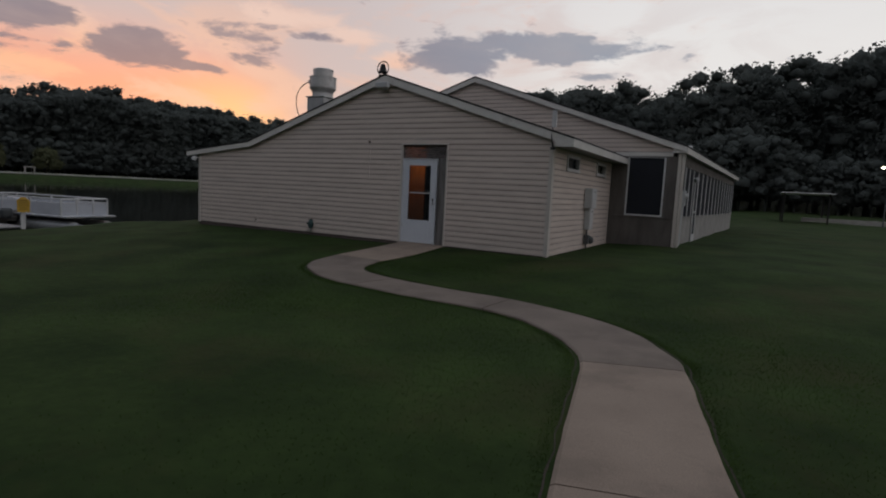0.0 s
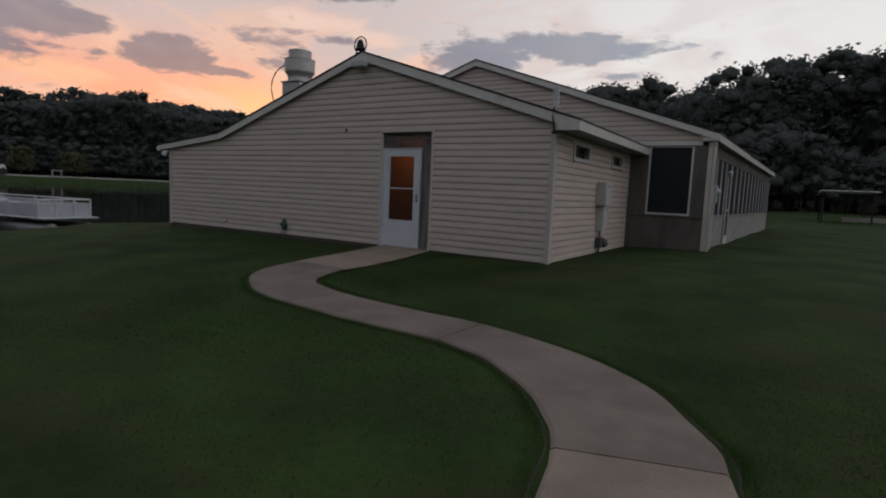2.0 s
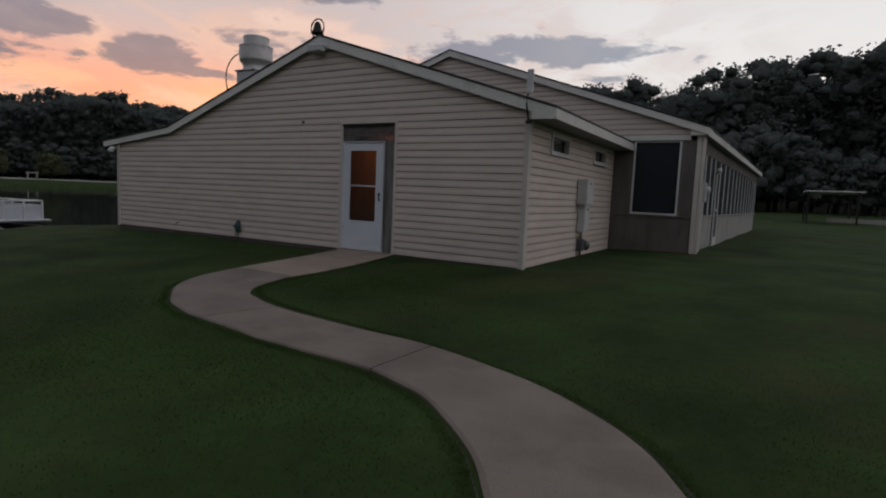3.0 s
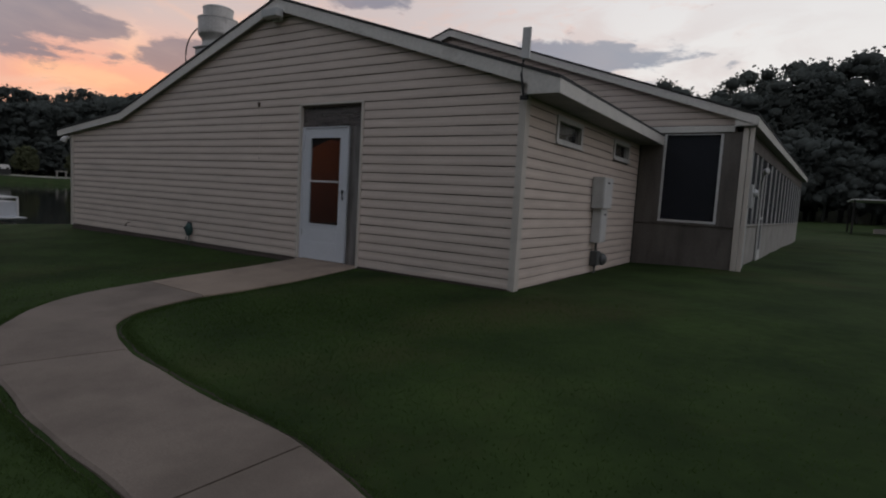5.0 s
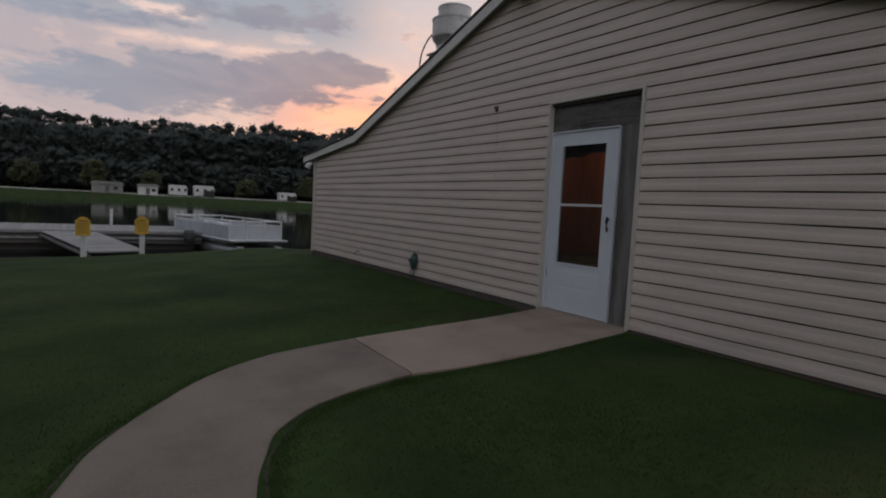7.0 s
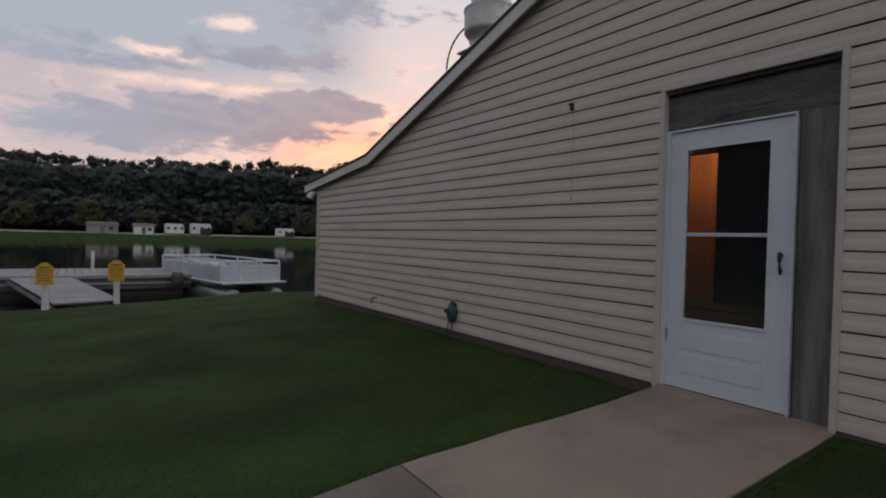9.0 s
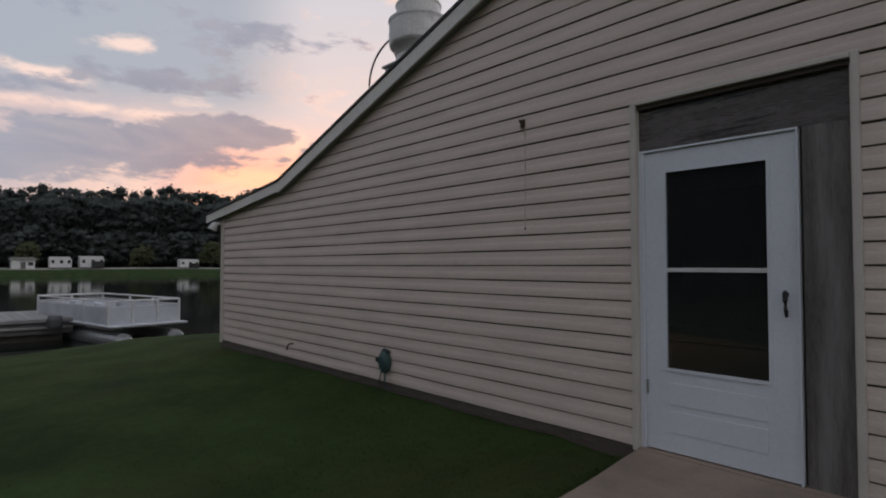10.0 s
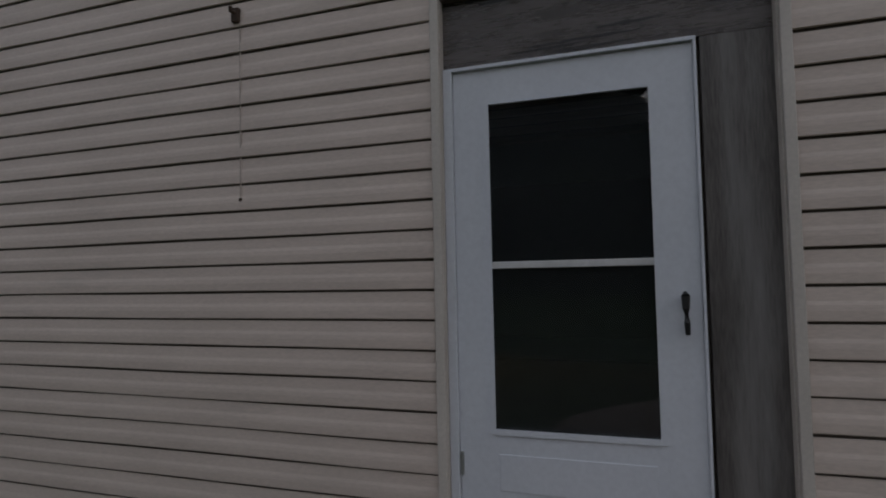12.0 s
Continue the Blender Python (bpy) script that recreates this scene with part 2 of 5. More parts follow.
YELLOW = mat("yellow_sign", (0.62, 0.37, 0.035), (0.52, 0.30, 0.03), rough=0.5, scale=6, fine=60, fine_amt=0.15)
INK = mat("sign_ink", (0.10, 0.07, 0.02), rough=0.6, bump=0)
PLANK = mat("dock_plank", (0.27, 0.26, 0.25), (0.20, 0.19, 0.185), rough=0.8, scale=3, fine=40, per=0.12)
DECKSIDE = mat("dock_side", (0.13, 0.12, 0.11), rough=0.8)
BOATW = mat("boat_panel", (0.52, 0.53, 0.56), (0.43, 0.44, 0.47), rough=0.4, scale=2, fine=30, fine_amt=0.1)
WOODIN = mat("inside_panelling", (0.34, 0.17, 0.07), (0.24, 0.115, 0.05), rough=0.55, scale=2, fine=25, stretch=(5, 5, 0.5))
# darker copy of the panelling: dim lamplight put into the colour
BROWNIN = mat("inside_dimmed_panelling", (0.17, 0.072, 0.036), (0.12, 0.05, 0.026), rough=0.6, scale=2, fine=25, stretch=(5, 5, 0.5))
# near-black so lamplight barely shows: the indoor darkness is in the colour
DARKIN = mat("inside_shade_dark", (0.03, 0.027, 0.025), rough=0.8)
GRAVEL = mat("bank_gravel", (0.34, 0.32, 0.28), (0.12, 0.13, 0.08), rough=0.95, scale=0.12)
SOIL = mat("dark_soil", (0.032, 0.023, 0.016), (0.048, 0.035, 0.024), rough=1.0, scale=4, fine=80, fine_amt=0.5, bump=0.6)
RUST = mat("rusty_metal", (0.06, 0.035, 0.022), rough=0.8)


STAINED = mat("stained_siding", (0.46, 0.38, 0.325), rough=0.6, bump=0)
CURTAIN = mat("tan_curtain", (0.30, 0.26, 0.20), (0.20, 0.17, 0.13), rough=0.9, scale=6, fine=60, stretch=(1, 6, 0.5))


def leafy(name, col, col2, scale, even=0.8):
    """Leaves: light passes through as well as off them; their many tilts average out to the crown's own face."""
    ma = mat(name, col, col2, rough=0.95, scale=scale, fine=1.2, fine_amt=0.3, bump=0, spec=0.05)
    nt = ma.node_tree
    b = nt.nodes["Principled BSDF"]
    up = nt.nodes.new("ShaderNodeCombineXYZ")
    for k, v in enumerate((0.1, -0.35, 0.93)):
        up.inputs[k].default_value = v
    geo = nt.nodes.new("ShaderNodeNewGeometry")
    soft = nt.nodes.new("ShaderNodeMix")
    soft.data_type = "VECTOR"
    soft.inputs[0].default_value = even
    nt.links.new(geo.outputs["Normal"], soft.inputs[4])
    nt.links.new(up.outputs[0], soft.inputs[5])
    unit = nt.nodes.new("ShaderNodeVectorMath")
    unit.operation = "NORMALIZE"
    nt.links.new(soft.outputs[1], unit.inputs[0])
    nt.links.new(unit.outputs[0], b.inputs["Normal"])
    tl = nt.nodes.new("ShaderNodeBsdfTranslucent")
    nt.links.new(b.inputs["Base Color"].links[0].from_socket, tl.inputs[0])
    mx = nt.nodes.new("ShaderNodeMixShader")
    mx.inputs[0].default_value = 0.55
    nt.links.new(b.outputs[0], mx.inputs[1])
    nt.links.new(tl.outputs[0], mx.inputs[2])
    nt.links.new(mx.outputs[0], nt.nodes["Material Output"].inputs[0])
    return ma


# paler and greyer than leaf green: distance haze put into the colour
HAZY_FOLIAGE = leafy("leaves", (0.150, 0.165, 0.152), (0.130, 0.145, 0.135), 0.1)
BLADE = leafy("grass_blade", (0.074, 0.118, 0.034), (0.046, 0.075, 0.022), 0.9, even=0.15)
FOLIAGE2 = leafy("pale_leaves", (0.20, 0.21, 0.115), (0.14, 0.15, 0.085), 0.6)


def glass_mat(name, tint, rough=0.02):
    """Clear glass with a faint blue-grey diffuse layer that imitates reflected light."""
    ma = bpy.data.materials.new(name)
    ma.use_nodes = True
    b = ma.node_tree.nodes["Principled BSDF"]
    b.inputs["Base Color"].default_value = (*tint, 1)
    b.inputs["Roughness"].default_value = rough
    b.inputs["Transmission Weight"].default_value = 1.0
    b.inputs["IOR"].default_value = 1.45
    # pale layer lifts the pane's black like a weak reflection
    sheen = ma.node_tree.nodes.new("ShaderNodeBsdfDiffuse")
    sheen.inputs[0].default_value = (0.48, 0.54, 0.58, 1)
    mx = ma.node_tree.nodes.new("ShaderNodeMixShader")
    mx.inputs[0].default_value = 0.022
    ma.node_tree.links.new(b.outputs[0], mx.inputs[1])
    ma.node_tree.links.new(sheen.outputs[0], mx.inputs[2])
    ma.node_tree.links.new(mx.outputs[0], ma.node_tree.nodes["Material Output"].inputs[0])
    return ma


def film_mat():
    """Weathered brown-grey film on a transom pane, thin enough for lamplight behind it."""
    ma = mat("weathered_film", (0.185, 0.166, 0.160), (0.115, 0.103, 0.101), rough=0.42, scale=3.0, fine=20, fine_amt=0.45, bump=0.3, stretch=(0.6, 6, 6), stain=(0.13, 0.118, 0.112), stain_scale=1.5, stain_lo=0.58, stain_hi=0.8)
    nt = ma.node_tree
    tr = nt.nodes.new("ShaderNodeBsdfTransparent")
    tr.inputs[0].default_value = (0.95, 0.85, 0.75, 1)
    mx = nt.nodes.new("ShaderNodeMixShader")
    mx.inputs[0].default_value = 0.36
    nt.links.new(nt.nodes["Principled BSDF"].outputs[0], mx.inputs[1])
    nt.links.new(tr.outputs[0], mx.inputs[2])
    nt.links.new(mx.outputs[0], nt.nodes["Material Output"].inputs[0])
    return ma


FILM = film_mat()
GLASS = glass_mat("window_glass", (0.85, 0.85, 0.85))


def mesh_mat(name, col, see=0.12):
    """Insect screen: a fine dark mesh, part see-through."""
    ma = bpy.data.materials.new(name)
    ma.use_nodes = True
    nt = ma.node_tree
    b = nt.nodes["Principled BSDF"]
    b.inputs["Base Color"].default_value = (*col, 1)
    b.inputs["Roughness"].default_value = 0.6
    b.inputs["Specular IOR Level"].default_value = 0.15
    tr = nt.nodes.new("ShaderNodeBsdfTransparent")
    mx = nt.nodes.new("ShaderNodeMixShader")
    mx.inputs[0].default_value = 1 - see
    nt.links.new(tr.outputs[0], mx.inputs[1])
    nt.links.new(b.outputs[0], mx.inputs[2])
    nt.links.new(mx.outputs[0], nt.nodes["Material Output"].inputs[0])
    return ma


SCREEN = mesh_mat("insect_screen", (0.022, 0.024, 0.03))


def water_mat():
    ma = bpy.data.materials.new("lake_water")
    ma.use_nodes = True
    nt = ma.node_tree
    b = nt.nodes["Principled BSDF"]
    b.inputs["Base Color"].default_value = (0.012, 0.014, 0.012, 1)
    b.inputs["Roughness"].default_value = 0.06
    b.inputs["IOR"].default_value = 1.33
    geo = nt.nodes.new("ShaderNodeNewGeometry")
    mp = nt.nodes.new("ShaderNodeMapping")
    mp.inputs["Scale"].default_value = (0.5, 1.4, 1)
    n = nt.nodes.new("ShaderNodeTexNoise")
    n.inputs["Scale"].default_value, n.inputs["Detail"].default_value = 1.2, 4
    bp = nt.nodes.new("ShaderNodeBump")
    bp.inputs["Strength"].default_value, bp.inputs["Distance"].default_value = 0.12, 0.03
    nt.links.new(geo.outputs["Position"], mp.inputs[0])
    nt.links.new(mp.outputs[0], n.inputs["Vector"])
    nt.links.new(n.outputs[0], bp.inputs["Height"])
    nt.links.new(bp.outputs[0], b.inputs["Normal"])
    return ma


WATER = water_mat()


def lamp_mat(name, col, power):
    ma = bpy.data.materials.new(name)
    ma.use_nodes = True
    b = ma.node_tree.nodes["Principled BSDF"]
    b.inputs["Base Color"].default_value = (*col, 1)
    b.inputs["Emission Color"].default_value = (*col, 1)
    b.inputs["Emission Strength"].default_value = power
    return ma


LAMPGLOW = lamp_mat("lit_lamp", (1.0, 0.82, 0.55), 6.0)


# ---- building helpers ----
def link(name, bm, material, parent=None, label="", kind="", category="", group="", smooth=False):
    bmesh.ops.recalc_face_normals(bm, faces=bm.faces)
    me = bpy.data.meshes.new(name)
    bm.to_mesh(me)
    bm.free()
    me.materials.append(material)
    if smooth:
        for p in me.polygons:
            p.use_smooth = True
    ob = new(name, me)
    if parent is not None:
        ob.parent = parent
    return tagged(ob, label, category, group, kind)


def part(name, bm, material, parent, label="", smooth=False):
    return link(name, bm, material, parent, label, smooth=smooth)


def empty(name, label, category, at=(0, 0, 0), rz=0, group="", kind=""):
    ob = new(name)
    ob.matrix_basis = pose(*at, 0, 0, rz)
    return tagged(ob, label, category, group, kind)


def box(x0, x1, y0, y1, z0, z1, bev=0.0, bm=None):
    b = bmesh.new()
    r = bmesh.ops.create_cube(b, size=1.0)
    for v in r["verts"]:
        v.co = Vector(((x0 + x1) / 2 + v.co.x * (x1 - x0), (y0 + y1) / 2 + v.co.y * (y1 - y0), (z0 + z1) / 2 + v.co.z * (z1 - z0)))
    if bev:
        bmesh.ops.bevel(b, geom=b.edges[:], offset=bev, segments=2, affect="EDGES", profile=0.5)
    return join(bm, b)


def join(bm, b):
    if bm is None:
        return b
    me = bpy.data.meshes.new("tmp")
    b.to_mesh(me)
    b.free()
    bm.from_mesh(me)
    bpy.data.meshes.remove(me)
    return bm


def prism(pts, axis, a, b_, bm=None):
    """A polygon, given in the plane across the axis, pushed from a to b_. axis x: (y, z); y: (x, z); z: (x, y)."""
    b = bmesh.new()

    def at(p, d):
        return {"x": (d, p[0], p[1]), "y": (p[0], d, p[1]), "z": (p[0], p[1], d)}[axis]
    lo = [b.verts.new(at(p, a)) for p in pts]
    hi = [b.verts.new(at(p, b_)) for p in pts]
    b.faces.new(lo)
    b.faces.new(hi)
    n = len(pts)
    for i in range(n):
        b.faces.new((lo[i], lo[(i + 1) % n], hi[(i + 1) % n], hi[i]))
    return join(bm, b)


def tube(points, r, seg=8, bm=None, r_end=None):
    """A round rod along points."""
    b = bmesh.new()
    pts = [Vector(p) for p in points]
    rings = []
    for i, p in enumerate(pts):
        d = (pts[min(i + 1, len(pts) - 1)] - pts[max(i - 1, 0)]).normalized()
        q = d.to_track_quat("Z", "Y")
        rr = r if r_end is None else r + (r_end - r) * i / (len(pts) - 1)
        rings.append([b.verts.new(p + q @ Vector((rr * math.cos(2 * math.pi * k / seg), rr * math.sin(2 * math.pi * k / seg), 0))) for k in range(seg)])
    for a, c in zip(rings, rings[1:]):
        for k in range(seg):
            b.faces.new((a[k], a[(k + 1) % seg], c[(k + 1) % seg], c[k]))
    b.faces.new(rings[0])
    b.faces.new(rings[-1])
    return join(bm, b)


def lathe(profile, cx, cy, seg=28, bm=None):
    """A turned body: rows of radius, z."""
    b = bmesh.new()
    rings = [[b.verts.new((cx + r * math.cos(2 * math.pi * k / seg), cy + r * math.sin(2 * math.pi * k / seg), z)) for k in range(seg)] for r, z in profile]
    for a, c in zip(rings, rings[1:]):
        for k in range(seg):
            b.faces.new((a[k], a[(k + 1) % seg], c[(k + 1) % seg], c[k]))
    b.faces.new(rings[0])
    b.faces.new(rings[-1])
    return join(bm, b)


def holed(u0, u1, z0, z1, holes, make):
    """A rectangle of boxes round its holes. make(bm, ua, ub, za, zb) adds one box."""
    us = sorted({u0, u1, *[h[0] for h in holes], *[h[1] for h in holes]})
    bm = bmesh.new()
    for a, b in zip(us, us[1:]):
        cuts = sorted([(h[2], h[3]) for h in holes if h[0] < b - 1e-6 and h[1] > a + 1e-6])
        z = z0
        for c0, c1 in cuts:
            if c0 > z + 1e-6:
                make(bm, a, b, z, c0)
            z = max(z, c1)
        if z < z1 - 1e-6:
            make(bm, a, b, z, z1)
    return bm


# ---- ground ----
def smooth(a, b, v):
    t = min(max((v - a) / (b - a), 0), 1)
    return t * t * (3 - 2 * t)


def walk_z(x, y):
    """Height of the walk and of the lawn's general fall away from the house."""
    z = -0.386 * (1 - math.exp(max(min(y, 0), -40) / 4.9)) + 0.032 * min(max(x - 3.0, 0), 5)
    z += 0.055 * math.exp(-((x - 2.5) ** 2 + (y + 4.2) ** 2) / 3.0)
    return z + float(np.interp(x, [-15, -13.5, -12.6, -11.6, -7.6, 0], [-1.2, -0.75, -0.42, -0.25, -0.035, 0]))


WATER_Z = -0.98


def ground_z(x, y):
    z = walk_z(x, y) - 0.025 - 0.035 * smooth(1.6, -0.5, x)
    if x < -15:
        z = -1.5
    z += smooth(-134, -146, x) * 1.85 if x < -100 else 0
    z += smooth(-168, -215, x) * 13
    z += smooth(-52, -95, y) * 9
    if y > 20:
        z += (smooth(35, 80, y) * 0.6 + smooth(88, 150, y) * 15) * smooth(-110, -60, x)
        if x < -14:
            z += smooth(60, 90, y) * smooth(-110, -60, x) * 1.8
    n = noise.noise((x * 0.35, y * 0.35, 0.0)) * 0.02 + noise.noise((x * 1.3, y * 1.3, 3.0)) * 0.006
    far = smooth(4, 20, math.hypot(x - 3, y + 4))
    return z + n * (1 + 4 * far)


def build_ground():
    def axis(lo, hi, core0, core1, step):
        out, v = [], core0
        while v <= core1 + 1e-6:
            out.append(v)
            v += step
        s, v = step, core0
        while v > lo:
            s *= 1.16
            v -= s
            out.insert(0, v)
        s, v = step, core1
        while v < hi:
            s *= 1.16
            v += s
            out.append(v)
        return out
    xs = axis(-1500, 1500, -18, 12, 0.3)
    ys = axis(-1500, 1500, -16, 8, 0.3)
    xs = sorted(set(xs) | {-132.0, -135.0, -138.0, -141.0, -144.0, -147.0, -150.0, -154.0, -158.0, -163.0, -168.0, -175.0, -183.0, -192.0, -203.0, -216.0})
    ys = sorted(set(ys) | {30.0, 36.0, 42.0, 48.0, 54.0, 60.0, 66.0, 72.0, 78.0, 84.0, 90.0, 97.0, 105.0, 115.0, -36.0, -44.0, -52.0, -60.0, -70.0, -82.0})
    verts = [(x, y, ground_z(x, y)) for y in ys for x in xs]
    w = len(xs)
    faces = [(j * w + i, j * w + i + 1, (j + 1) * w + i + 1, (j + 1) * w + i) for j in range(len(ys) - 1) for i in range(w - 1)]
    me = bpy.data.meshes.new("ground")
    me.from_pydata(verts, [], faces)
    me.materials.append(GRASS)
    for p in me.polygons:
        p.use_smooth = True
    tagged(new("ground", me), "dark green mown lawn sloping gently to a lake", "ground", kind="structure")


build_ground()
bm = bmesh.new()
for a, b in ((-14.2, -143.0),):
    vs = [bm.verts.new((x, y, WATER_Z)) for x, y in ((b, -400), (a, -400), (a, 400), (b, 400))]
    bm.faces.new(vs)
link("water", bm, WATER, label="still dark lake reflecting the far trees", kind="structure", category="water")

# ---- concrete walk ----
OUTER = [(8.1, -13.8), (7.45, -11.1), (6.9, -8.75), (6.66, -7.6), (6.43, -6.55), (6.2, -6.111), (5.9, -5.737), (5.4, -5.32), (5.03, -5.14), (4.5, -5.011), (3.9, -4.972), (3.4, -4.923), (2.96, -4.853), (2.3, -4.764), (1.95, -4.678), (1.5, -4.504), (1.06, -4.219), (0.53, -3.783), (0.2, -3.25), (0.03, -2.42), (0.0, -1.6), (0.01, -0.8), (-0.01, -0.01)]
INNER = [(8.97, -13.5), (8.32, -10.85), (7.8, -8.55), (7.55, -7.5), (7.3, -6.35), (7.18, -6.0), (6.92, -5.6), (6.63, -5.207), (6.12, -4.81), (5.45, -4.491), (4.65, -4.251), (4.0, -4.192), (3.3, -4.113), (2.72, -4.023), (2.3, -3.904), (1.87, -3.709), (1.56, -3.42), (1.4, -3.1), (1.28, -2.7), (1.25, -2.45), (1.29, -1.9), (1.3, -1.0), (1.27, -0.01)]


def spline(pts, i, t):
    p = [Vector(pts[min(max(i + k, 0), len(pts) - 1)]) for k in (-1, 0, 1, 2)]
    return 0.5 * (2 * p[1] + (p[2] - p[0]) * t + (2 * p[0] - 5 * p[1] + 4 * p[2] - p[3]) * t * t + (3 * p[1] - p[0] - 3 * p[2] + p[3]) * t ** 3)


def build_walk():
    path = empty("concrete_path", "curving grey-brown concrete path worn at its edges", "path", kind="structure")
    path.name = "pavement"
    joints = [(0, 0), (2, 2), (4, 4), (8.6, 9.8), (12.88, 13.12), (19, 18.92), (22, 22)]
    for a, b in zip(joints, joints[1:]):
        n = max(int((b[0] - a[0]) * 5), 4)
        rows = []
        for k in range(n + 1):
            so = min(a[0] + (b[0] - a[0]) * k / n, 21.999)
            si = min(a[1] + (b[1] - a[1]) * k / n, 21.999)
            o, q = spline(OUTER, int(so), so - int(so)), spline(INNER, int(si), si - int(si))
            row = []
            for f in (0, 0.03, 0.25, 0.5, 0.75, 0.97, 1):
                p = o.lerp(q, f)
                jitter = noise.noise((p.x * 2.3, p.y * 2.3, 7)) * 0.018 if f in (0, 1) else 0
                d = (q - o).normalized() * jitter
                z = walk_z(p.x, p.y) - (0.012 if f in (0, 1) else 0) + noise.noise((p.x * 1.5, p.y * 1.5, 1)) * 0.003
                row.append(Vector((p.x + d.x, p.y + d.y, z)))
            rows.append(row)
        g0 = (rows[1][3] - rows[0][3]).normalized() * 0.008
        g1 = (rows[-1][3] - rows[-2][3]).normalized() * 0.006
        for p in rows[0]:
            p += g0
        for p in rows[-1]:
            p -= g1
        bm = bmesh.new()
        top = [[bm.verts.new(p) for p in r] for r in rows]
        low = [[bm.verts.new(p - Vector((0, 0, 0.12))) for p in (r[0], r[-1])] for r in rows]
        for r in range(n):
            for c in range(6):
                bm.faces.new((top[r][c], top[r][c + 1], top[r + 1][c + 1], top[r + 1][c]))
            bm.faces.new((top[r][0], top[r + 1][0], low[r + 1][0], low[r][0]))
            bm.faces.new((top[r][6], top[r + 1][6], low[r + 1][1], low[r][1]))
        for r in (0, n):
            bm.faces.new([*top[r], low[r][1], low[r][0]])
        part("slab", bm, DARKER_SLAB if 4 <= a[0] < 13 else CONCRETE, path)


def build_soil():
    """Bare soil where the lawn has been edged along the walk."""
    V, F = [], []
    for line, other in ((OUTER, INNER), (INNER, OUTER)):
        start = len(V)
        n = 0
        for s in np.arange(0, 21.6, 0.1):
            i = int(s)
            p, q = spline(line, i, s - i), spline(other, i, s - i)
            d = (p - q).normalized()
            w = 0.045 + 0.03 * noise.noise((p.x * 3.0, p.y * 3.0, 4.0))
            for f in (-0.05, w):
                a = p + d * f
                V.append((a.x, a.y, ground_z(a.x, a.y) + 0.004 - (0.03 if f < 0 else 0)))
            n += 1
        F += [(start + 2 * k, start + 2 * k + 1, start + 2 * k + 3, start + 2 * k + 2) for k in range(n - 1)]
    # and a worn strip at the foot of the gable wall
    for xa, xb in ((-7.5, -0.01), (1.28, 3.82)):
        start = len(V)
        n = 0
        for x in np.arange(xa, xb + 0.001, 0.07):
            x = float(x)
            w = 0.012 + 0.03 * noise.noise((x * 2.1, 0.0, 8.0)) + 0.02 * noise.noise((x * 9.0, 0.0, 2.0)) + 0.06 * smooth(-0.8, -0.1, x) * (x < 0)
            for y in (-0.004, -0.03 - max(w, 0.0)):
                V.append((x, y, ground_z(x, y) + (0.02 if y > -0.01 else 0.003)))
            n += 1
        F += [(start + 2 * k, start + 2 * k + 1, start + 2 * k + 3, start + 2 * k + 2) for k in range(n - 1)]
    me = bpy.data.meshes.new("soil_edge")
    me.from_pydata(V, [], F)
    me.materials.append(SOIL)
    tagged(new("soil_edge", me), "dark bare soil edging the concrete path and the wall", "soil", kind="structure")


build_walk()
build_soil()


# ---- the siding-clad wing ----
WX0, WX1 = -7.57, 3.80   # front wall
WD = 5.3                 # its depth, back to the taller hall
OPX0, OPX1, OPZ = 0.0, 1.242, 2.37
COURSE, SID0 = 0.1253, -0.005
APEX, KINK, EAVEL, EAVER = (-0.55, 4.07), (-5.33, 2.46), (-8.08, 2.17), (4.27, 2.53)


def roof_z(x):
    """Top of the wing's roof."""
    return float(np.interp(x, [EAVEL[0], KINK[0], APEX[0], EAVER[0]], [EAVEL[1], KINK[1], APEX[1], EAVER[1]]))


def under(z, drop):
    """The stretch of x that lies under the roof by drop at height z."""
    xs = np.linspace(WX0, WX1, 1200)
    ok = [x for x in xs if roof_z(x) - drop >= z]
    return (ok[0], ok[-1]) if ok else None


PROFILE = [(0.0, 0.0105), (-0.0115, 0.009), (-0.0140, 0.012), (-0.0142, 0.045), (-0.0125, 0.064), (-0.0095, 0.078), (-0.0065, 0.1245), (0.0, 0.1245)]


def board(span, z0, place, ends=(0, 0)):
    """One course of siding. span(z) gives its two ends at a height; place(u, out, z) a point in the world."""
    bm = bmesh.new()
    u0, u1 = span(z0 + 0.05)
    n = max(int((u1 - u0) / 0.4), 1)
    rings = []
    for i in range(n + 1):
        ring = []
        for o, z in PROFILE:
            e0, e1 = span(z0 + z)
            u = e0 + (e1 - e0) * i / n
            wob = 0.0035 * noise.noise((u * 1.7, z0 * 5.0, 2.0)) if -0.022 < o < -0.001 else 0.0
            lift = 0.0045 * noise.noise((u * 1.1, z0 * 7.0, 9.0))
            ring.append(bm.verts.new(place(u, o + wob, z0 + z + lift)))
        rings.append(ring)
    bm.faces.new(rings[0])
    bm.faces.new(rings[-1])
    k = len(PROFILE)
    for a, b in zip(rings, rings[1:]):
        for i in range(k):
            bm.faces.new((a[i], a[(i + 1) % k], b[(i + 1) % k], b[i]))
    return bm


